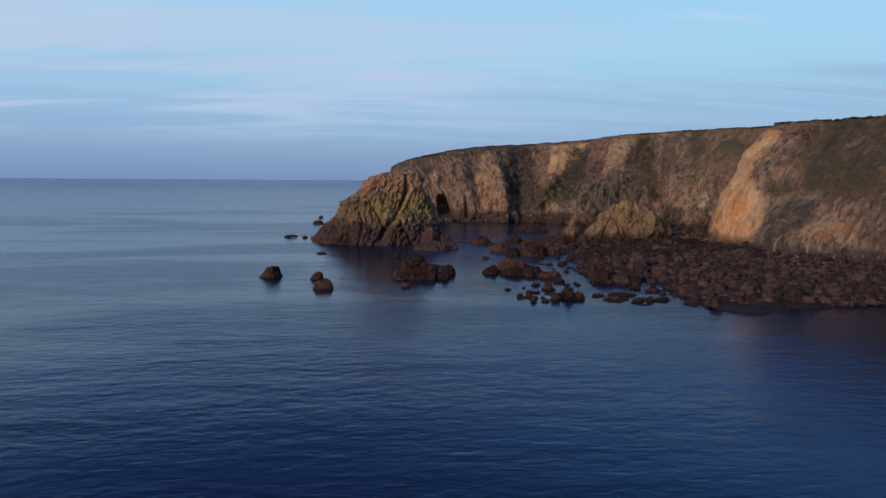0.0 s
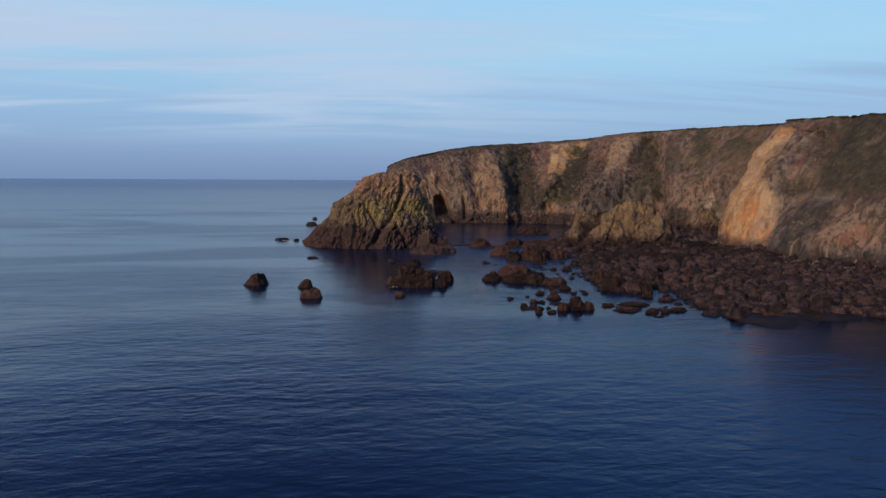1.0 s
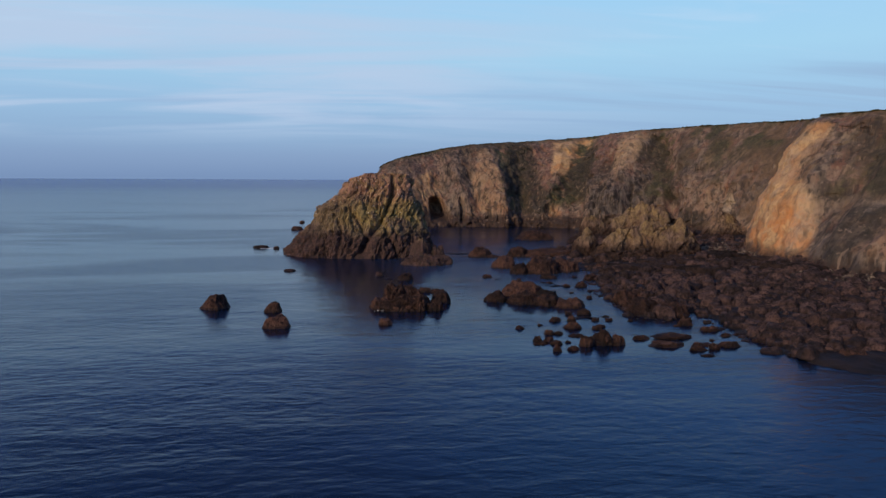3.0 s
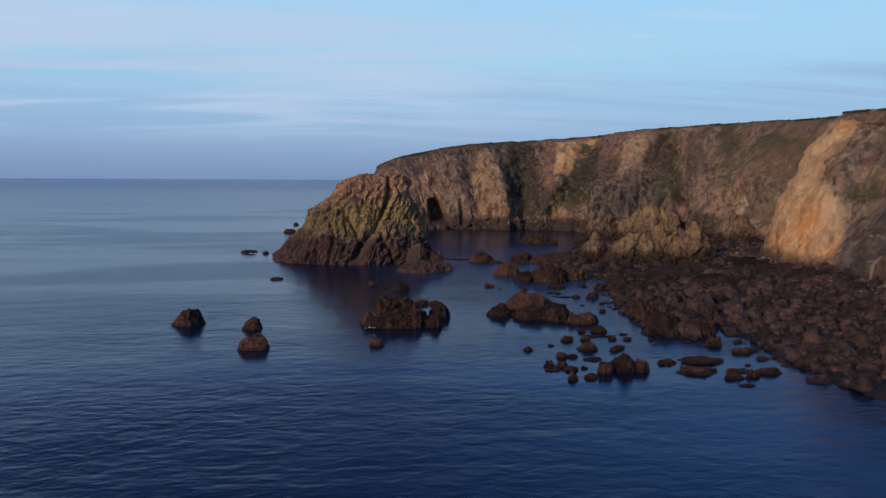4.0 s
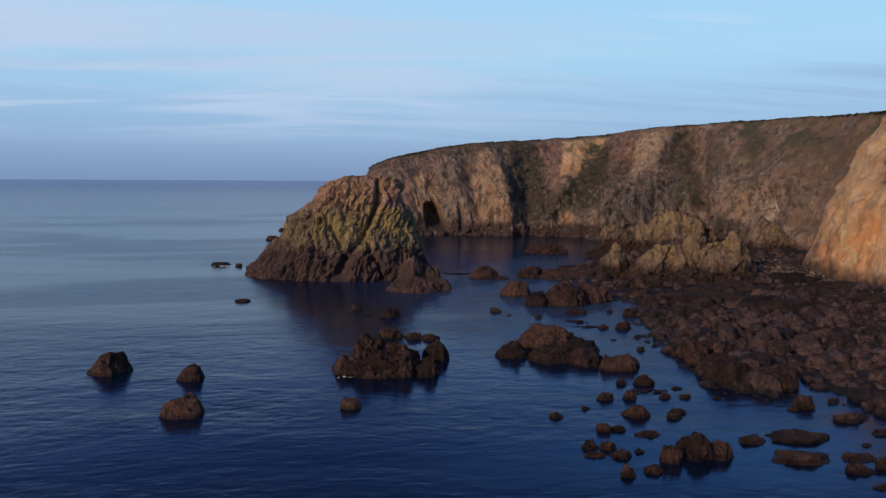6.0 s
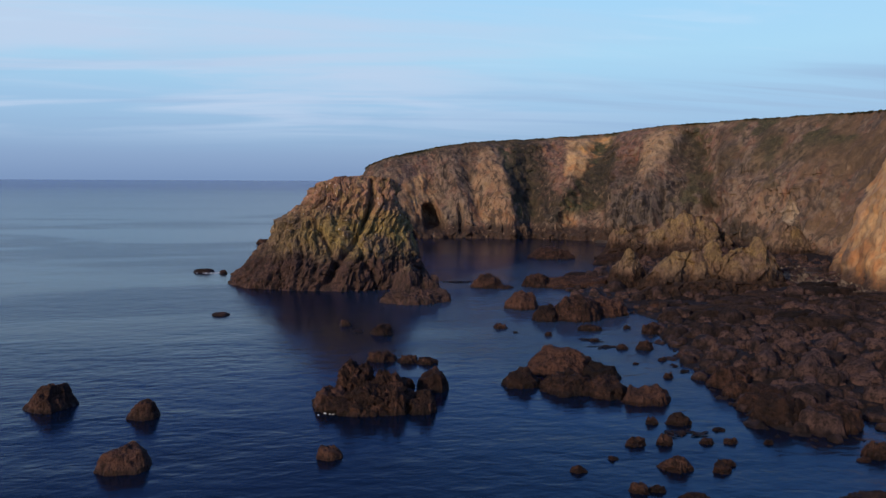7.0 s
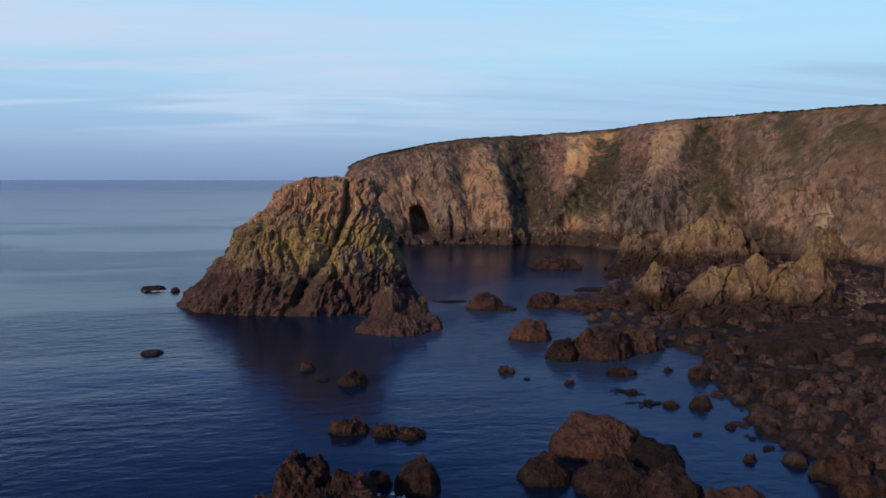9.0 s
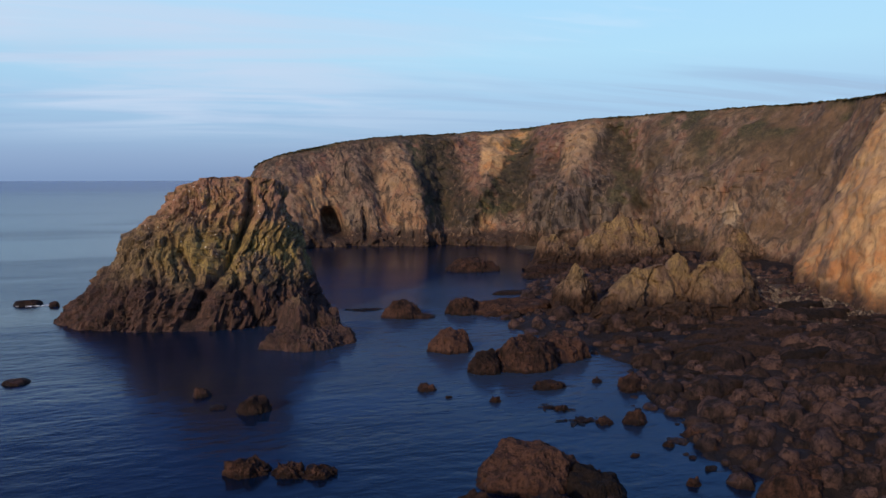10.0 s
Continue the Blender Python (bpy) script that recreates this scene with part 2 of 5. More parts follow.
    col = m.mix(scrub_shade, col, m.mix(m.span(m.noise(p, 0.5, 5, 0.7), 0.42, 0.62), (0.026, 0.024, 0.019), (0.062, 0.046, 0.033)))
    tide = m.span(m.math("ADD", m.z(), m.math("MULTIPLY", mid, 5.0)), 5.4, 8.0, 0.93, 0.0)
    col = m.mix(tide, col, m.mix(m.span(fine, 0.35, 0.65), (0.026, 0.017, 0.014), (0.070, 0.041, 0.032)))
    col = m.mix(m.math("MULTIPLY", m.span(fine, 0.52, 0.66, 0, 0.5), m.span(m.attr("ochre"), 0.2, 0.8, 1.0, 0.35)), col, (0.065, 0.049, 0.040))
    # dark seams and pale ribs down the beds
    seams = m.noise(m.place((1.0, 1.0, 0.10), (0, 16, 0)), 0.75, 5, 0.6, 0.3)
    bare = m.math("MULTIPLY", m.span(m.attr("veg"), 0.2, 0.8, 1.0, 0.3), m.span(m.attr("ochre"), 0.3, 0.9, 1.0, 0.4))
    col = m.mix(m.math("MULTIPLY", m.span(seams, 0.53, 0.62), m.math("MULTIPLY", bare, 0.75)), col, (0.045, 0.036, 0.032))
    col = m.mix(m.math("MULTIPLY", m.span(seams, 0.42, 0.34), m.math("MULTIPLY", bare, 0.45)), col, (0.34, 0.235, 0.165))
    h = m.math("ADD", m.math("ADD", bed, m.math("MULTIPLY", fine, 0.5)), m.math("MULTIPLY", run, 0.6))
    return m.finish(col, 0.93, h, m.span(m.attr("ochre"), 0.2, 0.9, 0.8, 0.35), 0.7)


def stack_material():
    m = Nodes("stack rock")
    p, beds = m.place(), m.place((1.0, 1.0, 0.25), (0, 24, 0))
    mid, bed = m.noise(p, 0.22, 6, 0.62), m.noise(beds, 1.0, 7, 0.72, 1.6)
    fine = m.noise(beds, 3.2, 6, 0.72)
    z = m.z()
    col = m.mix(m.span(bed, 0.38, 0.62), (0.098, 0.070, 0.054), (0.255, 0.172, 0.116))
    lich = m.math("MULTIPLY", m.span(m.math("ADD", mid, m.math("MULTIPLY", bed, 0.35)), 0.54, 0.72), m.math("MULTIPLY", m.span(z, 4.0, 8.0), m.span(m.n("ShaderNodeSeparateXYZ", Vector=p).outputs["X"], -9.0, 5.0, 0.25, 1.0)))
    col = m.mix(m.math("MULTIPLY", lich, 0.85), col, m.mix(m.span(fine, 0.35, 0.65), (0.40, 0.29, 0.09), (0.27, 0.20, 0.085)))
    top = m.math("MULTIPLY", m.span(m.math("ADD", z, m.math("MULTIPLY", mid, 9.0)), 15.5, 20.5), m.span(m.noise(p, 0.6, 4), 0.34, 0.62, 0.3, 0.9))
    col = m.mix(top, col, (0.38, 0.20, 0.14))
    tide = m.span(m.math("ADD", z, m.math("MULTIPLY", mid, 5.0)), 6.8, 9.4, 0.92, 0.0)
    col = m.mix(tide, col, m.mix(m.span(bed, 0.35, 0.65), (0.038, 0.023, 0.022), (0.105, 0.057, 0.050)))
    col = m.mix(m.span(fine, 0.52, 0.66, 0, 0.55), col, (0.055, 0.042, 0.033))
    joint = m.math("MULTIPLY", m.cracks(m.place((1.0, 1.0, 0.35), (0, 32, 0)), 0.30, 0.10), m.span(mid, 0.36, 0.56, 0.3, 1.0))
    col = m.mix(m.math("MULTIPLY", joint, 0.5), col, (0.028, 0.021, 0.017))
    specks = m.n("ShaderNodeTexVoronoi", Vector=p, Scale=1.0)
    drop = m.math("MULTIPLY", m.span(specks.outputs["Distance"], 0.08, 0.15, 1.0, 0.0), m.span(m.noise(p, 0.3, 3), 0.44, 0.52))
    drop = m.math("MULTIPLY", drop, m.span(z, 5.0, 11.0))
    col = m.mix(drop, col, (0.74, 0.68, 0.60))
    seams = m.noise(m.place((1.0, 1.0, 0.13), (0, 20, 0)), 1.25, 5, 0.6, 0.4)
    col = m.mix(m.span(seams, 0.53, 0.61, 0, 0.7), col, (0.036, 0.028, 0.023))
    tiny = m.noise(beds, 8.0, 5, 0.7)
    h = m.math("ADD", m.math("ADD", bed, m.math("MULTIPLY", fine, 0.6)), m.math("MULTIPLY", tiny, 0.25))
    return m.finish(col, 0.92, h, 0.8, 0.6)


def reef_material(name, dark, light):
    """Weed-covered wet rock, darkest just above the water."""
    m = Nodes(name)
    p = m.place()
    beds = m.place((1.0, 1.0, 0.16), (0, 8, 10))
    mid, bed, fine = m.noise(p, 0.8, 6, 0.62), m.noise(beds, 1.6, 7, 0.68, 0.6), m.noise(p, 7.0, 6, 0.7)
    z = m.z()
    col = m.mix(m.span(m.math("ADD", m.math("MULTIPLY", mid, 0.6), m.math("MULTIPLY", bed, 0.5)), 0.40, 0.72), dark, light)
    ob = m.math("FRACT", m.math("ADD", m.n("ShaderNodeNewGeometry").outputs["Random Per Island"], m.n("ShaderNodeObjectInfo").outputs["Random"]))
    col = m.mix(m.span(ob, 0.55, 1.0, 0.0, 0.55), col, tuple(c * 1.15 for c in light))
    col = m.mix(m.span(ob, 0.0, 0.45, 0.6, 0.0), col, dark)
    col = m.mix(m.span(fine, 0.48, 0.68, 0, 0.5), col, tuple(c * 0.55 for c in dark))
    blotch = m.noise(p, 2.4, 5, 0.7)
    col = m.mix(m.span(blotch, 0.50, 0.62, 0, 0.75), col, tuple(c * 0.7 for c in dark))
    wet = m.span(z, 0.10, 0.45, 0.6, 0.0)
    col = m.mix(wet, col, tuple(c * 0.35 for c in dark))
    rough = m.span(z, 0.1, 0.9, 0.5, 0.9)
    h = m.math("ADD", m.math("ADD", bed, m.math("MULTIPLY", blotch, 0.6)), m.math("MULTIPLY", fine, 0.3))
    return m.finish(col, rough, h, 1.0, 0.5, 0.2)


def crag_material():
    """Grey-brown cracked rock above the tide, blotched with yellow lichen on its crests; weed brown below."""
    m = Nodes("crag rock")
    p, beds = m.place(), m.place((1.0, 1.0, 0.25), (0, 24, -20))
    mid, bed, fine = m.noise(p, 0.30, 6, 0.65), m.noise(beds, 1.1, 7, 0.7, 0.8), m.noise(beds, 4.0, 6, 0.72)
    z = m.z()
    col = m.mix(m.span(bed, 0.40, 0.60), (0.105, 0.074, 0.058), (0.30, 0.195, 0.138))
    col = m.mix(m.span(m.noise(p, 0.13, 4, 0.6), 0.46, 0.58, 0, 0.6), col, (0.215, 0.125, 0.075))
    lich = m.math("MULTIPLY", m.span(mid, 0.42, 0.58), m.span(m.math("ADD", z, m.math("MULTIPLY", bed, 5.0)), 5.5, 10.5, 0.0, 0.85))
    col = m.mix(lich, col, m.mix(m.span(fine, 0.40, 0.62), (0.40, 0.27, 0.12), (0.27, 0.18, 0.09)))
    tide = m.span(m.math("ADD", z, m.math("MULTIPLY", mid, 4.0)), 4.8, 7.2, 1.0, 0.0)
    col = m.mix(tide, col, m.mix(m.span(bed, 0.38, 0.62), (0.026, 0.016, 0.012), (0.082, 0.045, 0.031)))
    joint = m.math("MULTIPLY", m.cracks(m.place((1.0, 1.0, 0.45), (0, 28, -15)), 0.35, 0.11), m.span(mid, 0.38, 0.56, 0.0, 0.3))
    col = m.mix(joint, col, (0.022, 0.017, 0.014))
    col = m.mix(m.span(fine, 0.53, 0.66, 0, 0.6), col, (0.045, 0.035, 0.028))
    h = m.math("ADD", m.math("ADD", bed, m.math("MULTIPLY", fine, 0.6)), m.math("MULTIPLY", joint, -0.4))
    return m.finish(col, 0.93, h, 1.0, 0.9)


def ground_material():
    m = Nodes("foreshore")
    p = m.place()
    mid, fine = m.noise(p, 0.5, 6, 0.65), m.noise(p, 4.0, 7, 0.7)
    z = m.z()
    col = m.mix(m.span(mid, 0.38, 0.62), (0.010, 0.0070, 0.0072), (0.027, 0.0175, 0.0165))
    col = m.mix(m.span(fine, 0.5, 0.68, 0, 0.6), col, (0.022, 0.017, 0.013))
    sand = m.math("MULTIPLY", m.attr("pale"), m.span(fine, 0.3, 0.6, 0.5, 1.0))
    col = m.mix(sand, col, (0.19, 0.14, 0.10))
    h = m.math("ADD", mid, m.math("MULTIPLY", fine, 0.8))
    return m.finish(col, 0.7, h, 0.9, 0.4, 0.22)


def water_material():
    m = Nodes("sea water")
    p = m.place()
    far = m.place((0.45, 1.0, 1.0), (0, 0, 12))
    swell = m.noise(far, 0.035, 3, 0.5)
    chop = m.noise(far, 0.22, 4, 0.55, 0.3)
    ripple = m.noise(m.place((0.55, 1.0, 1.0), (0, 0, -14)), 0.95, 3, 0.5, 0.4)
    patch = m.noise(m.place((0.35, 1.0, 1.0), (0, 0, 8)), 0.022, 5, 0.6, 0.5)
    calm = m.span(patch, 0.38, 0.62, 0.40, 1.10)
    geo = m.n("ShaderNodeNewGeometry")
    away = m.n("ShaderNodeVectorMath", Vector=geo.outputs["Position"])
    away.operation = "LENGTH"
    calm = m.math("MULTIPLY", calm, m.span(away.outputs["Value"], 180.0, 600.0, 1.0, 0.6))
    b1 = m.n("ShaderNodeBump", Height=swell, Strength=0.3, Distance=1.0)
    b2 = m.n("ShaderNodeBump", Height=chop, Strength=m.math("MULTIPLY", calm, 0.7), Distance=0.24, Normal=b1.outputs[0])
    b3 = m.n("ShaderNodeBump", Height=ripple, Strength=m.math("MULTIPLY", calm, 0.75), Distance=0.11, Normal=b2.outputs[0])
    col = m.mix(m.span(m.noise(p, 0.02, 4), 0.4, 0.65), (0.0012, 0.004, 0.010), (0.002, 0.006, 0.014))
    m.put(m.bsdf.inputs["Base Color"], col)
    m.put(m.bsdf.inputs["Roughness"], m.span(calm, 0.5, 1.0, 0.17, 0.23))
    m.put(m.bsdf.inputs["IOR"], 1.333)
    m.put(m.bsdf.inputs["Specular Tint"], (0.78, 0.86, 1.0, 1.0))
    m.put(m.bsdf.inputs["Normal"], b3.outputs[0])
    # wind-ruffled water offshore returns less sky; with distance, pale blue haze is painted in
    haze_blue = m.mix(m.span(away.outputs["Value"], 250.0, 1800.0), (0.006, 0.024, 0.085), (0.07, 0.125, 0.36))
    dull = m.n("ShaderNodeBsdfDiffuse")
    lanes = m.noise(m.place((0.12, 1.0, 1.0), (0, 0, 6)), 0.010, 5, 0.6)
    dull_share = m.math("MULTIPLY", m.span(away.outputs["Value"], 200.0, 1800.0, 0.10, 0.42), m.span(lanes, 0.36, 0.62, 0.85, 1.1))
    # the bay's sky reflection, painted as a paler blue patch behind the stack
    bay = m.n("ShaderNodeVectorMath", Vector=m.place((1.0, 0.6, 1.0)))
    bay.operation = "DISTANCE"
    bay.inputs[1].default_value = (40.0, 117.0, 0.0)
    bay_sky = m.span(m.math("ADD", bay.outputs["Value"], m.math("MULTIPLY", m.noise(p, 0.06, 4), 20.0)), 24.0, 54.0, 1.0, 0.0)
    dull_share = m.math("ADD", dull_share, m.math("MULTIPLY", bay_sky, 0.34))
    m.put(dull.inputs["Color"], m.mix(bay_sky, haze_blue, (0.050, 0.085, 0.155)))
    mix = m.n("ShaderNodeMixShader", Fac=dull_share)
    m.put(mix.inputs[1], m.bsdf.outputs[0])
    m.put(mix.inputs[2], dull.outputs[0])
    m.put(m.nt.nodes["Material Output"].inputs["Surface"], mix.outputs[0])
    return m.mat


def plain_material(name, a, b, scale, rough=0.9, bump=0.2):
    m = Nodes(name)
    p = m.place()
    n = m.noise(p, scale, 6, 0.65)
    ob = m.n("ShaderNodeNewGeometry").outputs["Random Per Island"]
    f = m.math("ADD", m.math("MULTIPLY", n, 0.7), m.math("MULTIPLY", ob, 0.4))
    return m.finish(m.mix(m.span(f, 0.3, 0.8), a, b), rough, n, 0.7, bump)


MAT_CLIFF, MAT_STACK = cliff_material(), stack_material()
MAT_REEF = reef_material("weedy reef rock", (0.014, 0.0085, 0.0078), (0.108, 0.053, 0.038))
MAT_CRAG = crag_material()
MAT_BOULDER = reef_material("foreshore boulder", (0.012, 0.0086, 0.0088), (0.130, 0.075, 0.064))
MAT_LEDGE = reef_material("dark weed ledge", (0.008, 0.0058, 0.0055), (0.050, 0.029, 0.024))
MAT_GROUND, MAT_WATER = ground_material(), water_material()
MAT_SCRUB = plain_material("heath scrub", (0.022, 0.024, 0.010), (0.065, 0.058, 0.024), 1.5)
MAT_PEBBLE = plain_material("pale beach stones", (0.04, 0.029, 0.024), (0.19, 0.145, 0.11), 1.2)
MAT_GRASS = plain_material("cliff top grass", (0.04, 0.045, 0.018), (0.085, 0.075, 0.03), 0.4)
MAT_FOAM = plain_material("foam", (0.55, 0.58, 0.62), (0.8, 0.82, 0.85), 3.0, 0.6, 0.05)


# ---- mesh helpers ----
def mesh_from(name, verts, faces, material, smooth_shade=True, sharp=0.0, **attrs):
    me = bpy.data.meshes.new(name)
    verts, faces = np.asarray(verts, np.float32), np.asarray(faces, np.int32)
    me.vertices.add(len(verts))
    me.vertices.foreach_set("co", verts.ravel())
    k = faces.shape[1]
    me.loops.add(faces.size)
    me.loops.foreach_set("vertex_index", faces.ravel())
    me.polygons.add(len(faces))
    me.polygons.foreach_set("loop_start", np.arange(0, faces.size, k, dtype=np.int32))
    me.polygons.foreach_set("loop_total", np.full(len(faces), k, np.int32))
    me.polygons.foreach_set("use_smooth", np.full(len(faces), smooth_shade))
    me.update(calc_edges=True)
    if sharp:
        me.set_sharp_from_angle(angle=radians(sharp))
    me.materials.append(material)
    for key, values in attrs.items():
        a = me.attributes.new(key, "FLOAT", "POINT")
        a.data.foreach_set("value", np.asarray(values, np.float32))
    return me


def grid_faces(rows, cols, wrap=False):
    """Quads of a grid of rows x cols points; wrap joins the last column to the first."""
    c = np.arange(cols if wrap else cols - 1)
    r = np.arange(rows - 1)
    R, C = np.meshgrid(r, c, indexing="ij")
    D = (C + 1) % cols
    return np.stack([R * cols + C, R * cols + D, (R + 1) * cols + D, (R + 1) * cols + C], -1).reshape(-1, 4)


def lerp_table(x, xs, ys):
    """Smooth curve through a few stations."""
    xs, ys = np.asarray(xs, float), np.asarray(ys, float)
    m = np.gradient(ys, xs)
    i = np.clip(np.searchsorted(xs, x) - 1, 0, len(xs) - 2)
    h = xs[i + 1] - xs[i]
    t = (x - xs[i]) / h
    return ((2 * t ** 3 - 3 * t ** 2 + 1) * ys[i] + (t ** 3 - 2 * t ** 2 + t) * h * m[i]
            + (-2 * t ** 3 + 3 * t ** 2) * ys[i + 1] + (t ** 3 - t ** 2) * h * m[i + 1])


# ---- sea ----
def build_sea():
    n = 140
    a = np.sign(np.linspace(-1, 1, n)) * np.abs(np.linspace(-1, 1, n)) ** 3
    X, Y = np.meshgrid(a * 4900, a * 4900 + 60, indexing="ij")
    v = np.stack([X.ravel(), Y.ravel(), np.zeros(X.size)], 1)
    f = grid_faces(n, n)[:, ::-1]
    ob = new("sea", mesh_from("sea", v, f, MAT_WATER))
    return tagged(ob, "calm dark blue sea with fine ripples round the rocks", "sea", kind="structure")


build_sea()

# ---- cliff ----
# stations along the cliff: foot x, y; rim x, y, z
CLIFF = [
    (14, 372, 20, 366, 20), (0, 340, 10, 345, 22.5), (6, 306, 12, 327, 25), (18, 300, 19, 325, 27.4), (31, 305, 31, 328, 30.2),
    (43, 303, 41, 329, 32.1), (55, 301, 56, 332, 33.8), (66, 301, 78, 334, 35.2), (80, 291, 98, 334, 36.8),
    (93, 278, 112, 303, 38.1), (106, 259, 125, 287, 38.6), (113, 241, 134, 264, 38.3), (112, 222, 138, 240, 37.4),
    (103, 202, 130, 209, 36.2), (92, 184, 113, 187, 34.4), (90, 166, 113, 166, 33.6), (92, 147, 117, 146, 33.3),
    (100, 124, 126, 122, 33.5), (114, 90, 142, 88, 34.5), (138, 40, 168, 42, 36.5), (170, -40, 205, -38, 38.0), (180, -160, 220, -160, 38.0),
]


def cliff_line(s):
    k = np.arange(len(CLIFF))
    t = np.array(CLIFF, float)
    return [lerp_table(s, k, t[:, j]) for j in range(5)]


def right_slope(S, V):
    """Where heath and dead bracken cover the easier ground above the eastern shore."""
    h = smooth(9.4, 10.4, S) * smooth(0.50, 0.66, V + 0.05 * np.sin(S * 9.0)) * (1 - smooth(13.2, 13.5, S))
    h = np.maximum(h, smooth(11.5, 11.9, S) * (1 - smooth(12.9, 13.4, S)) * smooth(0.14, 0.24, V))
    return np.maximum(h, smooth(14.9, 15.2, S - 0.9 * (0.9 - V)) * smooth(0.44, 0.52, V))


def build_cliff():
    ns, nv = 1060, 172
    dense = np.linspace(0, 4000, 4001) / 4000 * (len(CLIFF) - 1)
    fx, fy, rx, ry, rz = cliff_line(dense)
    run = np.concatenate([[0], np.cumsum(np.hypot(np.diff(fx + rx), np.diff(fy + ry)) / 2)])
    weight = np.interp(dense, [0, 1.2, 16.5, 18, 21], [2.5, 1, 1, 3.5, 6])
    cost = np.concatenate([[0], np.cumsum(np.diff(run) / weight[1:])])
    s = np.interp(np.linspace(0, cost[-1], ns), cost, dense)
    along = np.interp(s, dense, run)
    fx, fy, rx, ry, rz = cliff_line(s)
    v = np.linspace(-0.10, 1.0, nv)
    S, V = np.meshgrid(s, v, indexing="ij")
    A = np.repeat(along[:, None], nv, 1)
    F = lambda a: np.repeat(a[:, None], nv, 1)
    Vc = np.clip(V, 0, 1)
    # steep foot, easier slope above
    q = 0.55 * Vc + 0.45 * Vc ** 2.0
    out = np.stack([fx - rx, fy - ry], 1)
    out /= np.linalg.norm(out, axis=1)[:, None]
    tang = np.stack([np.gradient(fx + rx), np.gradient(fy + ry)], 1)
    tang /= np.linalg.norm(tang, axis=1)[:, None]
    out = 0.5 * out + 0.5 * np.stack([tang[:, 1], -tang[:, 0]], 1)
    out /= np.linalg.norm(out, axis=1)[:, None]
    X = F(fx) + (F(rx) - F(fx)) * q
    Y = F(fy) + (F(ry) - F(fy)) * q
    Z = V * F(rz)
    push = np.zeros_like(Z)

    def between(lo, hi, soft=0.12):
        return smooth(lo - soft, lo + soft, S) * (1 - smooth(hi - soft, hi + soft, S))

    def high(lo, hi, soft=0.05):
        return smooth(lo - soft, lo + soft, Vc) * (1 - smooth(hi - soft, hi + soft, Vc))

    wob = fbm(np.stack([S.ravel() * 3.0, V.ravel() * 7.0, np.full(S.size, 1.7)], 1), 3).reshape(S.shape)
    body = np.sin(np.pi * np.clip(Vc * 0.90 + 0.07, 0, 1)) ** 0.6
    # ribs (positive) and gullies (negative): station at the foot and at the rim, half widths west and east, depth
    for a, b, wl, wr, d in ((5.15, 4.75, 0.45, 0.40, 1.8), (6.25, 6.05, 0.75, 0.55, 5.0), (7.05, 6.50, 0.60, 0.65, -4.0), (7.30, 7.80, 0.50, 0.30, 4.8),
                            (8.10, 8.22, 0.30, 0.40, -3.0), (8.60, 8.45, 0.22, 0.25, 3.0), (9.10, 9.10, 0.38, 0.24, 7.0), (10.0, 9.45, 0.35, 0.45, -6.0),
                            (10.7, 10.3, 0.5, 0.4, 2.5), (11.25, 11.5, 0.5, 0.25, 2.5), (12.5, 12.4, 0.7, 0.6, -6.0),
                            (14.7, 14.15, 0.9, 0.9, 3.5), (15.45, 15.0, 0.25, 0.35, -3.5), (3.2, 3.0, 0.5, 0.5, 2.0)):
        c = a + (b - a) * Vc + 0.10 * wob
        u = S - c
        push += 1.2 * d * np.clip(np.where(u < 0, 1 + u / wl, 1 - u / wr), 0, 1) ** 0.85 * body
    # low knoll and ledge under the eastern slope
    push += 5.5 * np.clip(1 - np.abs(S - 16.15) / 0.42, 0, 1) * (1 - smooth(0.20, 0.38, Vc + 0.25 * np.abs(S - 16.15)))
    push += 3.5 * between(15.25, 15.95, 0.12) * (1 - smooth(0.26, 0.56, Vc))
    # rough broken ground halfway up
    push += 2.5 * between(8.4, 9.8, 0.2) * (1 - smooth(0.36, 0.52, Vc + 0.06 * wob))
    P = np.stack([X.ravel(), Y.ravel(), Z.ravel()], 1)
    s1, v1, w1 = S.ravel(), V.ravel(), wob.ravel()
    fade = (smooth(-0.1, 0.06, V) * (1 - 0.80 * smooth(0.92, 1.0, V))).ravel()
    edge = 14.45 + 1.15 * (0.92 - V)
    slip = (between(13.05 + 0.55 * smooth(0.55, 0.93, Vc), edge + 0.12 * wob, 0.07) * (1 - smooth(0.90, 0.96, V + 0.03 * wob)) * smooth(0.0, 0.06, V)).ravel()
    heath = np.clip(right_slope(S, V), 0, 1).ravel()
    east = smooth(14.8, 15.3, s1)
    rough = (1 - 0.4 * east) * (1 - 0.4 * slip) - 0.5 * heath - 0.5 * between(1.5, 5.3, 0.3).ravel()
    flute = np.stack([A.ravel() / 9.5 + Z.ravel() * 0.04, Z.ravel() / 34.0, np.full(A.size, 3.3)], 1)
    bend = 5.0 * np.stack([fbm(P / 11.0 + 17, 3), fbm(P / 11.0 + 37, 3), fbm(P / 11.0 + 71, 3)], 1)
    flute[:, 0] += 0.10 * bend[:, 0]
    push = push.ravel() + fade * rough * (3.4 * (ridged(flute, 3, 0.45) - 0.5) + 3.6 * fbm(P / 15.0, 3)
                                         + 1.0 * (ridged(bedding(P + bend, 3.6, 82, 20), 3, 0.5) - 0.5) + 0.5 * fbm(P / 1.6, 3))
    level, seam = blocks(bedding(P + 0.5 * bend, 2.4, 80, 14))
    push += fade * (1 - 0.8 * east) * (1 - 0.75 * slip - 0.85 * heath) * (0.8 * (level - 0.5) - 0.06 * (1 - seam))
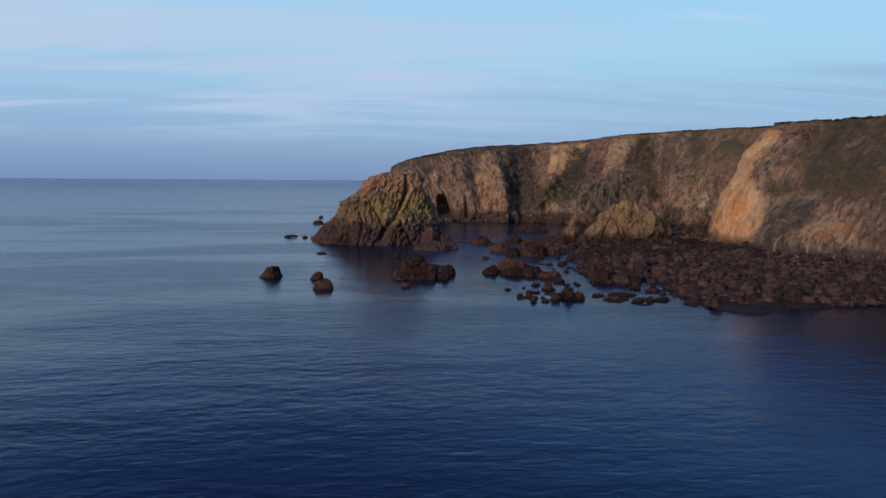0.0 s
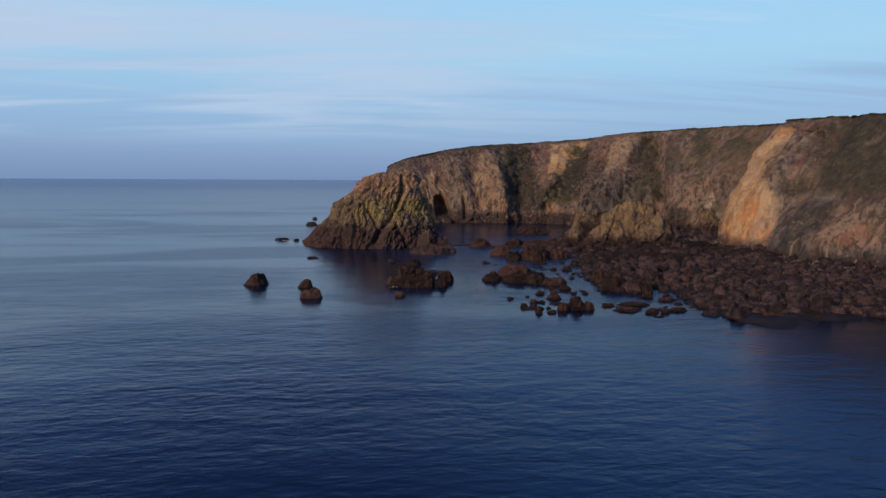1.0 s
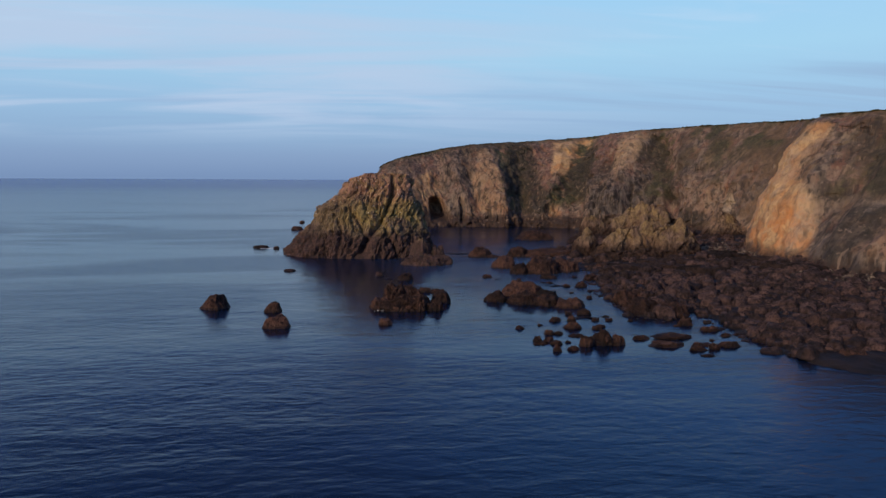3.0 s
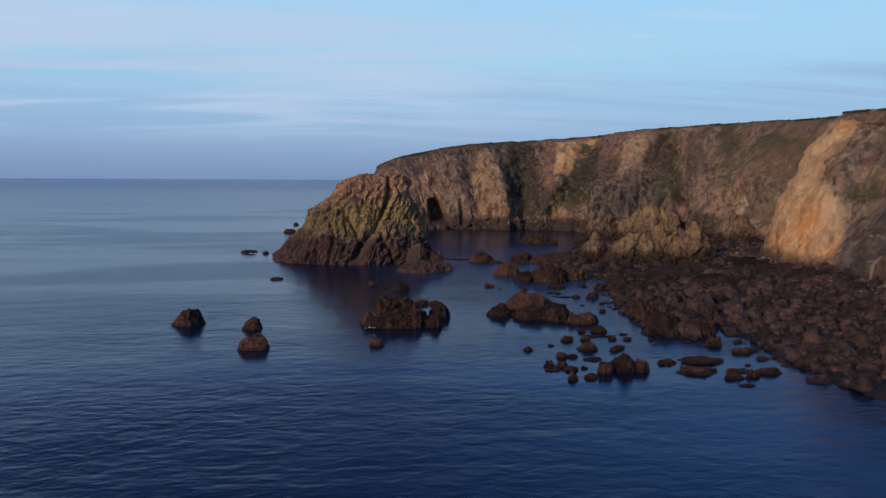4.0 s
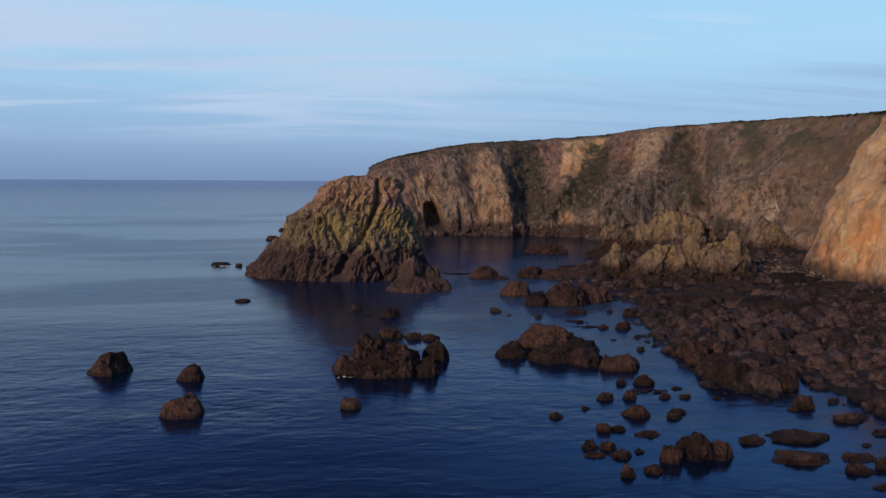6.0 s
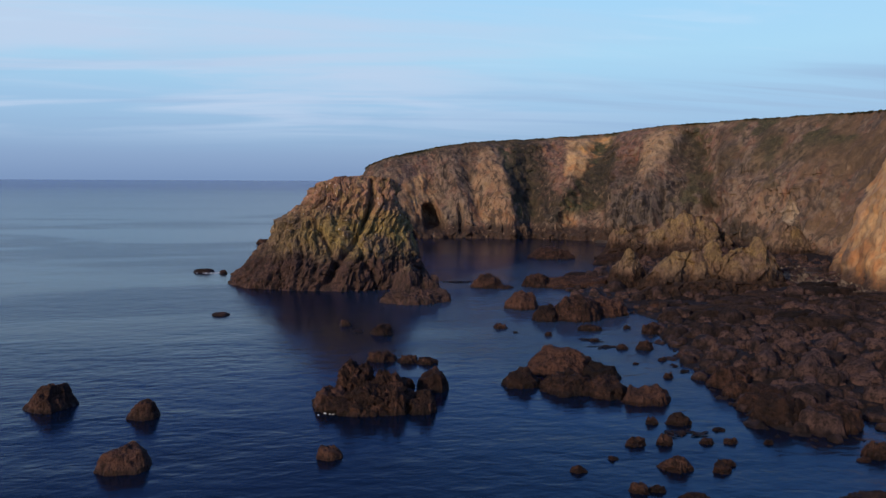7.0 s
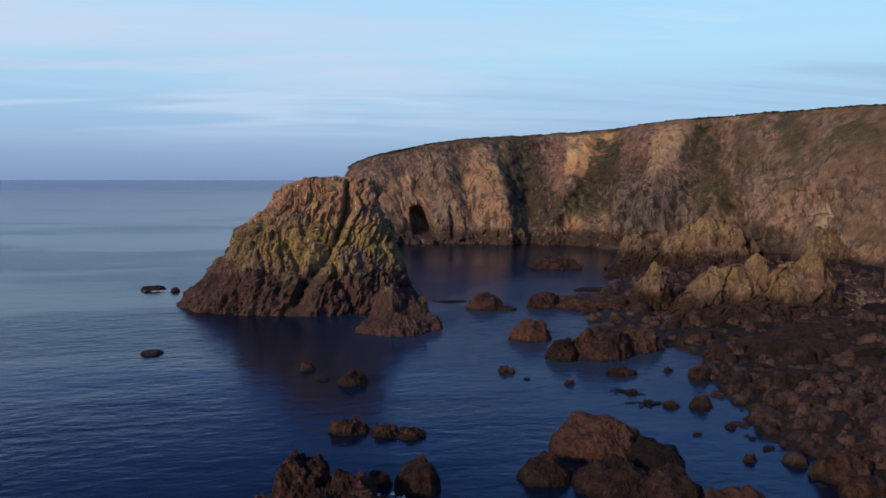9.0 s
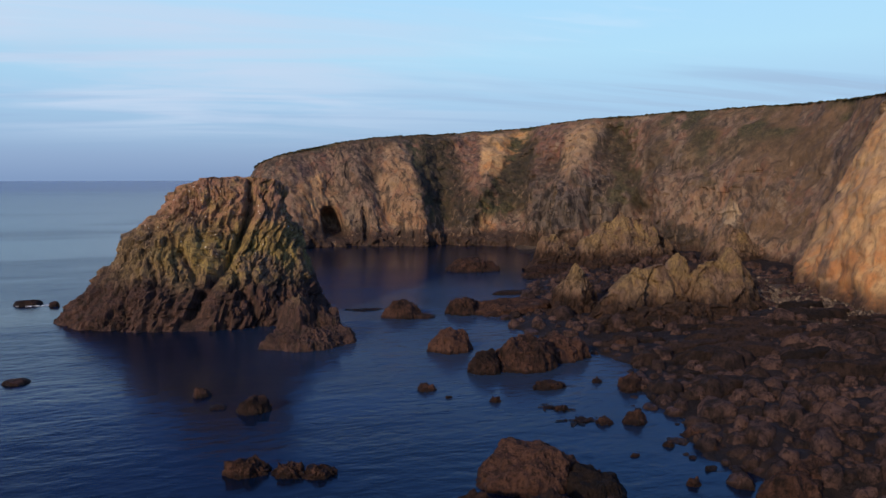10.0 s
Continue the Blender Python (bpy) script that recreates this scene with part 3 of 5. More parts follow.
    level, seam = blocks(bedding(P + 40 + 0.3 * bend, 0.95, 72, 8))
    push += fade * (1 - 0.8 * east) * (1 - 0.6 * slip - 0.8 * heath) * 0.4 * (level - 0.5)
    # wave-cut ledge and rubble at the foot of the headland
    push += (between(2.6, 8.2, 0.3) * (1 - smooth(0.05, 0.12, V + 0.04 * wob))).ravel() * (2.2 + 2.5 * fbm(P / 3.0 + 13, 3))
    crag_band = (between(8.40, 9.80, 0.15) * high(0.08, 0.54, 0.06)).ravel() + (between(4.4, 5.2, 0.1) * high(0.1, 0.95)).ravel() * 0.35
    crag_band += 0.55 * (between(9.8, 12.2, 0.2) * high(0.05, 0.50, 0.06)).ravel()
    push += fade * crag_band * 3.2 * (ridged(np.stack([A.ravel() / 2.6 + Z.ravel() * 0.05, Z.ravel() / 16.0, np.full(A.size, 5.5)], 1), 3) - 0.5)
    push += fade * (0.35 * slip + 0.6 * heath) * 1.2 * (ridged(np.stack([A.ravel() / 3.5, Z.ravel() / 22.0, np.full(A.size, 8.8)], 1), 3) - 0.5)
    push += fade * slip * 0.4 * fbm(P / 3.2 + 91, 4)
    # caves at the foot of the headland
    push -= 11.0 * np.exp(-(((P[:, 0] - 31.9 + 0.25 * (P[:, 2] - 6.0)) / (2.9 - 0.12 * (P[:, 2] - 6.0))) ** 4 + ((P[:, 2] - 6.4) / 3.9) ** 4))
    push -= 3.2 * np.exp(-(((P[:, 0] - 41.2) / 0.9) ** 4 + ((P[:, 2] - 5.5) / 4.6) ** 4))
    O = np.repeat(out[:, None], nv, 1).reshape(-1, 2)
    P[:, 0] += O[:, 0] * push
    P[:, 1] += O[:, 1] * push
    P[:, 2] += fade * 0.5 * fbm(P / 3.0 + 9, 3) + smooth(0.9, 1.0, V).ravel() * 0.4 * fbm(P / 4.0 + 5, 3)
    patch = fbm(P / 9.0 + 40, 4)
    ragged_s = s1 + 0.16 * fbm(P / 4.5 + 5, 4) + 0.05 * fbm(P / 1.2 + 8, 2)
    ragged_v = v1 + 0.07 * fbm(P / 4.5 + 65, 4)

    def zone(*corners, soft=0.10):
        """1 inside a patch of the cliff face, given as station and height share of its corners, going round."""
        c = np.array(corners, float) * (1.0, 3.0)
        full = np.zeros(len(ragged_s))
        near = np.flatnonzero((ragged_s > c[:, 0].min() - soft) & (ragged_s < c[:, 0].max() + soft) & (ragged_v * 3 > c[:, 1].min() - soft) & (ragged_v * 3 < c[:, 1].max() + soft))
        q = np.stack([ragged_s[near], ragged_v[near] * 3.0], 1)
        d, inside = np.full(len(q), 1e9), np.zeros(len(q), bool)
        for a, b in zip(c, np.roll(c, -1, 0)):
            e = b - a
            t = np.clip(((q - a) @ e) / (e @ e), 0, 1)
            d = np.minimum(d, np.linalg.norm(q - a - t[:, None] * e, axis=1))
            inside ^= ((a[1] > q[:, 1]) != (b[1] > q[:, 1])) & (q[:, 0] < (b[0] - a[0]) * (q[:, 1] - a[1]) / (b[1] - a[1] + 1e-9) + a[0])
        full[near] = smooth(-soft, soft, np.where(inside, d, -d))
        return full

    # dark scrub patches, with the gullies' shade painted into the same mask
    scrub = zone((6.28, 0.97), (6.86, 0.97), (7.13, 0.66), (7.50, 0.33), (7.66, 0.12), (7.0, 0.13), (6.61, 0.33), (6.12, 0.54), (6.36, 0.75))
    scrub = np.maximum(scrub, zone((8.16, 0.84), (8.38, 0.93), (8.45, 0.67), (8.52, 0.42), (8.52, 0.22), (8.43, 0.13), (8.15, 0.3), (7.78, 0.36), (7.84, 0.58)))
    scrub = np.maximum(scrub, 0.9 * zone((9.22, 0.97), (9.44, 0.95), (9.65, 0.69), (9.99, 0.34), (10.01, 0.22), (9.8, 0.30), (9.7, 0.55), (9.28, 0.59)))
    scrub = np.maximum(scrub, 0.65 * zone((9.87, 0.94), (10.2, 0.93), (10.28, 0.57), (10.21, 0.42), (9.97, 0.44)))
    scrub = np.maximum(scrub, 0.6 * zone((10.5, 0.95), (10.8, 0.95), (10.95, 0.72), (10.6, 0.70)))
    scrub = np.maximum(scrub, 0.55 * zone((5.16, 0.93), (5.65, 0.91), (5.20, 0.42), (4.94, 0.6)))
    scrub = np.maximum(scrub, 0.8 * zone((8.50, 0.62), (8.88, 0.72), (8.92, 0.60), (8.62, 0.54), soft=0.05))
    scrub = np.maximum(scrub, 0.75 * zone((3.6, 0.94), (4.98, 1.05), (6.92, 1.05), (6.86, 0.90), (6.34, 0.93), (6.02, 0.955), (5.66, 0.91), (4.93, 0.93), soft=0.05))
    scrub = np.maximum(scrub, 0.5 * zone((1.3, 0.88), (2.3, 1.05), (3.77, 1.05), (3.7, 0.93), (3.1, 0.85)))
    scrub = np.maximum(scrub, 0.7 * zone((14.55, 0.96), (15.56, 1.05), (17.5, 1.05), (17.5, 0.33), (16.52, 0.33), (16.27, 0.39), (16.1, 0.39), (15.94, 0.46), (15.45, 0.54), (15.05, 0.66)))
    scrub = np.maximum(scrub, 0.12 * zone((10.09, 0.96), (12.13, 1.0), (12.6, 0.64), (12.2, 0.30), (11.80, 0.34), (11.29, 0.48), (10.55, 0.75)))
    # recess at the slope's foot: its shade painted in the scrub colour
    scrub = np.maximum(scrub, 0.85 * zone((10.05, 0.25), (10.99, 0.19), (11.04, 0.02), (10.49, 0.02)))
    shade = (between(11.45, 13.0, 0.15) * high(0.16, 0.97, 0.05)).ravel()
    veg = smooth(0.955, 0.985, v1 + 0.02 * patch)
    veg = np.maximum(veg, heath * smooth(-0.20, 0.04, patch + 0.12 + 0.3 * shade))
    veg = np.maximum(veg, smooth(0.22, 0.5, patch) * smooth(0.25, 0.4, v1) * (1 - slip) * 0.8)
    rag = 0.30 * wob + 0.22 * fbm(P / 4.0 + 5, 3).reshape(S.shape)
    dark = between(6.20 + 0.25 * (0.6 - Vc) + rag, 6.90 + 0.55 * (0.6 - Vc) + rag, 0.12) * high(0.16, 0.99)
    dark = np.maximum(dark, between(7.90 - 0.55 * smooth(0.65, 0.35, Vc) + 0.6 * rag, 8.38 - 0.25 * smooth(0.65, 0.35, Vc) + rag, 0.10) * high(0.22, 0.95))
    dark = np.maximum(dark, 0.9 * between(9.28 + 0.5 * (0.9 - Vc) + rag, 9.72 + 0.6 * (0.9 - Vc) + rag, 0.12) * high(0.30, 0.99))
    dark = np.maximum(dark, 0.7 * between(10.55 + 0.5 * (0.9 - Vc) + rag, 10.80 + 0.55 * (0.9 - Vc) + rag, 0.10) * high(0.45, 0.98))
    dark = np.maximum(dark, 0.8 * between(15.0, 16.9, 0.2) * high(0.46, 0.99))
    dark = dark * smooth(-0.35, 0.05, fbm(P / 3.0 + 60, 3) + 0.05).reshape(S.shape)
    veg = np.clip(np.maximum(veg, dark.ravel()), 0, 1)
    green = np.clip(dark.ravel() + smooth(0.15, 0.4, fbm(P / 12.0 + 70, 3)) * smooth(0.7, 0.85, v1), 0, 1)
    ochre = slip * smooth(-0.5, 0.0, fbm(P / 7.0 + 3, 3) + 0.15)
    ochre = np.maximum(ochre, (between(7.45, 7.90 + 0.03 * wob, 0.05) * high(0.55 + 0.1 * wob, 0.965)).ravel())
    ochre = np.maximum(ochre, (between(5.4 + 0.3 * Vc, 6.15, 0.08) * high(0.18, 0.9, 0.1)).ravel() * 0.3)
    ochre = np.maximum(ochre, (between(8.80, 9.22, 0.05) * high(0.60 + 0.1 * wob, 0.955)).ravel() * 0.5)
    ochre = np.maximum(ochre, (between(3.3, 4.3, 0.3) * high(0.2, 0.6, 0.1)).ravel() * 0.4)
    grey = (between(8.45, 9.75, 0.08) * high(0.16, 0.52 , 0.06)).ravel() * smooth(-0.3, 0.1, w1 + 0.1)
    grey = np.maximum(grey, (between(15.4, 16.0, 0.08) * high(0.12, 0.44)).ravel() * 0.7)
    grey = np.maximum(grey, (between(10.1, 10.8, 0.2) * high(0.5, 0.8, 0.1)).ravel() * 0.5)
    grey = np.maximum(grey, 0.45 * (between(9.9, 12.0, 0.2) * high(0.06, 0.50, 0.08)).ravel() * smooth(-0.25, 0.15, fbm(P / 6.0 + 33, 3)))
    rust = (between(8.30, 8.75, 0.08) * high(0.55, 0.95)).ravel() + (between(6.95, 7.45, 0.1) * high(0.3, 0.95)).ravel() * 0.8 + (between(3.0, 4.2, 0.3) * high(0.55, 0.9, 0.1)).ravel() * 0.6
    rust = np.maximum(rust, (between(9.75, 10.5, 0.15) * high(0.15, 0.55, 0.08)).ravel() * 0.6)
    pale = 0.9 * np.exp(-((s1 - 11.28) / 0.10) ** 2 - ((v1 - 0.30 - 0.5 * np.abs(s1 - 11.28)) / 0.05) ** 2)
    pale = np.maximum(pale, 0.3 * (between(14.75 + 0.55 * (0.6 - Vc), 14.92 + 0.62 * (0.6 - Vc), 0.04) * high(0.1, 0.65)).ravel())
    pale = np.maximum(pale, 0.2 * (between(10.2, 11.4, 0.15) * high(0.22, 0.52, 0.08)).ravel() * smooth(0.0, 0.25, fbm(P / 5.0 + 21, 3)))
    pale = np.maximum(pale, 0.15 * (between(15.3, 15.95, 0.06) * high(0.36, 0.46, 0.02)).ravel())
    # bare faces of their own colour
    ochre = np.maximum(ochre, 0.95 * zone((7.36, 0.97), (8.20, 0.98), (8.12, 0.74), (7.92, 0.48), (7.62, 0.70), soft=0.05))
    ochre = np.maximum(ochre, 0.28 * zone((5.72, 0.89), (6.02, 0.95), (6.23, 0.81), (6.03, 0.57), (6.56, 0.23), (6.75, 0.15), (5.05, 0.17), (5.31, 0.52), soft=0.06))
    ochre = np.maximum(ochre, 0.65 * zone((7.59, 0.42), (7.46, 0.11), (7.71, 0.1), (7.83, 0.33), soft=0.06))
    ochre = np.maximum(ochre, 0.6 * zone((3.15, 0.62), (3.98, 0.73), (3.97, 0.36), (3.19, 0.35)))
    ochre = np.maximum(ochre, 0.10 * zone((10.24, 0.52), (11.32, 0.45), (11.61, 0.25), (11.09, 0.23), (10.57, 0.19), (10.23, 0.34)))
    pale = np.maximum(pale, 0.18 * zone((8.80, 0.98), (9.16, 0.97), (9.30, 0.72), (9.12, 0.5), (8.92, 0.65), soft=0.06))
    pale = np.maximum(pale, 0.95 * zone((11.24, 0.23), (11.37, 0.37), (11.57, 0.26), soft=0.03))
    rust = np.maximum(rust, 0.95 * zone((6.86, 0.96), (7.34, 0.96), (7.62, 0.72), (7.45, 0.33), (7.13, 0.66)))
    rust = np.maximum(rust, 0.7 * zone((8.38, 0.97), (8.73, 0.97), (8.89, 0.68), (8.48, 0.57)))
    rust = np.maximum(rust, 0.8 * zone((9.48, 0.96), (9.81, 0.94), (9.87, 0.73), (9.65, 0.69)))
    grey = np.maximum(grey, zone((8.63, 0.42), (8.86, 0.51), (9.15, 0.42), (9.3, 0.55), (9.7, 0.57), (9.76, 0.31), (9.59, 0.20), (9.14, 0.12), (8.6, 0.12)))
    grey = np.maximum(grey, 0.45 * zone((4.41, 0.93), (5.38, 0.88), (5.02, 0.38), (4.49, 0.24), (4.16, 0.4)))
    grey = np.maximum(grey, 0.9 * zone((3.14, 0.33), (3.85, 0.33), (3.85, 0.02), (3.3, 0.0)))
    scrub = np.maximum(scrub, 0.75 * zone((15.5, 0.46), (16.05, 0.42), (16.02, 0.12), (15.75, 0.08), (15.6, 0.2)))
    scrub = np.maximum(scrub, 0.7 * zone((16.5, 0.40), (17.6, 0.45), (17.6, -0.1), (16.5, -0.1), (16.68, 0.15)))
    bare = zone((14.41, 0.79), (14.67, 0.82), (14.86, 0.7), (14.9, 0.6), (14.86, 0.51), (14.35, 0.67))
    ochre *= 1 - 0.75 * bare
    grey = np.maximum(grey, 0.6 * bare)
    ochre = np.maximum(ochre, 0.22 * zone((16.18, 0.38), (16.38, 0.34), (16.56, 0.27), (16.62, 0.2), (16.33, 0.15), (16.05, 0.17), (16.09, 0.28)))
    grey = np.maximum(grey, zone((15.50, 0.17), (16.2, 0.20), (17.5, 0.12), (17.5, -0.1), (15.5, -0.1)))
    grey = np.maximum(grey, 0.75 * zone((14.97, 0.5), (15.45, 0.5), (15.96, 0.42), (16.05, 0.2), (15.55, 0.15)))
    pale = np.maximum(pale, 0.4 * zone((14.9, 0.50), (14.86, 0.43), (15.0, 0.24), (15.23, 0.21), (15.12, 0.36), soft=0.05))
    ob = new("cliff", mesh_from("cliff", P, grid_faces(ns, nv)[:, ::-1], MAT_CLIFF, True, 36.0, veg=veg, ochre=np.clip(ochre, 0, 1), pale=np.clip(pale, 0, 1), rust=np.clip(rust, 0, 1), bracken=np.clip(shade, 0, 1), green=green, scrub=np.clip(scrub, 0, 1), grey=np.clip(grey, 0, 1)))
    tagged(ob, "brown and ochre sea cliff with gullies and dark scrub", "cliff", kind="structure")
    return P.reshape(ns, nv, 3)[:, -1], np.stack([-out[:, 0], -out[:, 1]], 1)


RIM, INLAND = build_cliff()


def build_plateau():
    """The land behind the rim, rising gently inland."""
    steps = np.array([0, 3, 8, 18, 40, 90, 180, 320.0])
    rows = []
    for d in steps:
        p = RIM.copy()
        w = min(1, d / 60)
        turn = INLAND * (1 - w) + np.array((0.80, 0.60)) * w
        p[:, :2] += turn * d
        p[:, 2] += 0.012 * d + 0.4 * fbm(p / 14.0, 2) * min(1, d / 8) - (0.03 if d == 0 else 0)
        rows.append(p)
    v = np.concatenate(rows)
    ob = new("headland_top", mesh_from("headland_top", v, grid_faces(len(steps), len(RIM)), MAT_GRASS))
    tagged(ob, "rough dark grass on the flat cliff top", "grassland", kind="structure")


build_plateau()


# ---- foreshore ----
SHORE = [(84, 298), (77, 262), (71, 242), (63, 222), (54, 206), (47, 194), (45, 184), (47, 174), (50.5, 164), (47.2, 154), (45.2, 149), (44.4, 145), (43.4, 141), (45, 138.5),
         (44.5, 134.5), (43.6, 130), (42.8, 126), (42.4, 123), (43, 121), (46, 121), (48, 124.5), (51.5, 124.5), (52.5, 118.5), (50.5, 112), (50.5, 108), (51.5, 104), (50, 98), (51.5, 94.5), (55, 92.5), (62, 96), (68, 97.5), (76, 98), (84, 97), (96, 86), (112, 66), (140, 20), (175, -60), (200, -60), (200, 298)]


def shore_distance(P):
    """Metres inside (positive) or outside the waterline."""
    poly = np.array(SHORE, float)
    d, inside = np.full(len(P), 1e9), np.zeros(len(P), bool)
    for a, b in zip(poly, np.roll(poly, -1, 0)):
        e = b - a
        t = np.clip(((P - a) @ e) / (e @ e), 0, 1)
        d = np.minimum(d, np.linalg.norm(P - a - t[:, None] * e, axis=1))
        cross = ((a[1] > P[:, 1]) != (b[1] > P[:, 1])) & (P[:, 0] < (b[0] - a[0]) * (P[:, 1] - a[1]) / (b[1] - a[1] + 1e-9) + a[0])
        inside ^= cross
    return np.where(inside, d, -d)


def shore_height(P):
    P3 = np.column_stack([P, np.zeros(len(P))])
    d = shore_distance(P) + 2.6 * fbm(P3 / 5.0 + 4, 3)
    h = np.where(d > 0, 0.12 + 2.7 * (1 - np.exp(-np.maximum(d, 0) / 24.0)), 0.12 + 0.45 * d)
    h += 0.9 * fbm(P3 / 9.0, 3) * smooth(-8, 4, d) + 0.85 * (ridged(bedding(P3, 3.0, 80, 60), 4) - 0.5) * smooth(-5, 3, d)
    return h, d


def build_foreshore():
    xs, ys = np.arange(34, 150, 0.7), np.concatenate([np.arange(-40, 84, 4.0), np.arange(84, 300, 0.7)])
    X, Y = np.meshgrid(xs, ys, indexing="ij")
    P = np.stack([X.ravel(), Y.ravel()], 1)
    h, d = shore_height(P)
    P3 = np.column_stack([P, h])
    pale = np.exp(-((P[:, 0] - 88) / 7.0) ** 2) * smooth(132, 150, P[:, 1]) * (1 - smooth(190, 215, P[:, 1])) * smooth(0.0, 0.3, fbm(P3 / 5.0, 3) + 0.2)
    pale = np.maximum(pale, 0.8 * np.exp(-((P[:, 0] - 86) / 6.0) ** 2 - ((P[:, 1] - 282) / 7.0) ** 2))
    f = grid_faces(len(xs), len(ys))[:, ::-1]
    keep = (h[f] > -2.5).any(1)
    ob = new("foreshore", mesh_from("foreshore", P3, f[keep], MAT_GROUND, pale=np.clip(pale, 0, 1)))
    tagged(ob, "dark weedy rock foreshore at low tide", "ground", kind="structure")


build_foreshore()


# ---- rocks ----
def rock_points(w, d, h, seed, rows, cols, jag=0.5, boxy=0.62, turn=0.0, sink=1.2, crest=0.22, bed=None, cuts=16, fit=False, steep=0.74):
    """A rock standing on the origin: a dome cut by flat joints, split along tilted beds, sunk below its waterline.
    boxy: 0.5 blocky, 1.0 pointed."""
    rng = np.random.default_rng(seed)
    phi = np.concatenate([np.linspace(-0.22, 0, 4)[:-1], np.linspace(0, 1, rows - 3)]) * np.pi / 2
    th = np.linspace(0, 2 * np.pi, cols, endpoint=False)
    PH, TH = np.meshgrid(phi, th, indexing="ij")
    D = np.stack([(np.cos(PH) * np.cos(TH)).ravel(), (np.cos(PH) * np.sin(TH)).ravel(), np.sin(PH).ravel()], 1)
    r = np.full(len(D), 1.15)
    sides, point = max(6, cuts // 2), float(np.clip((boxy - 0.5) / 0.5, 0, 2.2))
    for k in range(cuts):
        if k < sides:
            a, e, dist = 2 * np.pi * (k + rng.uniform(-0.35, 0.35)) / sides, rng.uniform(0.05, 0.35) + 0.35 * point, rng.uniform(0.80, 1.0)
        elif k < cuts - 3:
            a, e, dist = rng.uniform(0, 2 * np.pi), rng.uniform(0.55, 0.95), rng.uniform(0.78, 1.0) - 0.08 * point
        else:
            a, e, dist = rng.uniform(0, 2 * np.pi), rng.uniform(1.1, 1.45), rng.uniform(0.70, 0.88)
        n = np.array((math.cos(a) * math.cos(e), math.sin(a) * math.cos(e), math.sin(e)))
        r = np.minimum(r, dist / np.maximum(D @ n, 0.12))
    off = np.array((seed * 13.7, seed * 7.1, seed * 3.3)) % 97.0
    r *= 1 + jag * 0.28 * fbm(D * 1.6 + off, 3, 0.5)
    U = D * r[:, None]
    top = np.max(U[:, 2])
    P = U * np.array((w * 0.53, d * 0.53, h / top))
    # spread the foot a little, as worn rock does
    low = np.clip(1 - P[:, 2] / (0.45 * h), 0, 1)
    P[:, :2] *= (1 + 0.04 * low ** 2)[:, None]
    P[:, 2] = np.where(P[:, 2] > 0, h * np.clip(P[:, 2] / h, 0, 1) ** steep, P[:, 2])
    P[:, 2] = np.where(P[:, 2] < 0, P[:, 2] / (abs(P[:, 2].min()) + 1e-6) * sink, P[:, 2])
    # broken skyline
    flat = np.stack([P[:, 0] / max(w, d), P[:, 1] / max(w, d), np.zeros(len(P))], 1)
    sky = 1 + crest * (1.5 * fbm(flat * 3.2 + off, 2, 0.5) + 0.25 * (ridged(flat * 4.5 + off, 2) - 0.6))
    up = P[:, 2] > 0
    P[up, 2] *= np.clip(sky[up], 0.45, 1.15)
    size = bed or max(0.22, 0.13 * min(w, d * 1.5, h * 2.5))
    split = ridged(bedding(P + off, size), 4, 0.62) - 0.5
    n = np.stack([P[:, 0] / w, P[:, 1] / d, 0.4 * np.maximum(P[:, 2], 0) / h], 1)
    n /= np.linalg.norm(n, axis=1)[:, None] + 1e-6
    hang = (P + off) / (size * 1.9) * (1.0, 1.0, 0.14)
    skirt = 1 - smooth(0.70, 1.0, P[:, 2] / h)
    P += n * (size * (0.55 * jag * split + (0.30 + 0.45 * jag) * (ridged(hang, 3, 0.5) - 0.6) * skirt))[:, None]
    shag = ridged((P + off) / (size * 0.9) * (1.0, 1.0, 0.5), 3, 0.6) - 0.6
    P += n * (jag * size * (0.22 * fbm(P / (size * 0.5) + off, 3) + 0.34 * shag))[:, None]
    if fit:
        foot = (P[:, 2] > -0.05) & (P[:, 2] < 0.25 * h)
        P[:, 0] *= 1.06 * w / np.ptp(P[foot, 0])
        P[:, 1] *= 1.06 * d / np.ptp(P[foot, 1])
        P[:, 2] *= 0.86
    if turn:
        c, s = math.cos(radians(turn)), math.sin(radians(turn))
        P[:, :2] = P[:, :2] @ np.array(((c, s), (-s, c)))
    return P


def rock_mesh(name, material, w, d, h, seed, jag=0.5, turn=0.0, detail=1.0, **more):
    rows, cols = int((26 + 6 * min(h, 8)) * detail), int((56 + 12 * min(w, 14)) * detail)
    P = rock_points(w, d, h, seed, rows, cols, jag, turn=turn, fit=True, **more)
    return mesh_from(name, P, grid_faces(rows, cols, True), material, sharp=32.0)


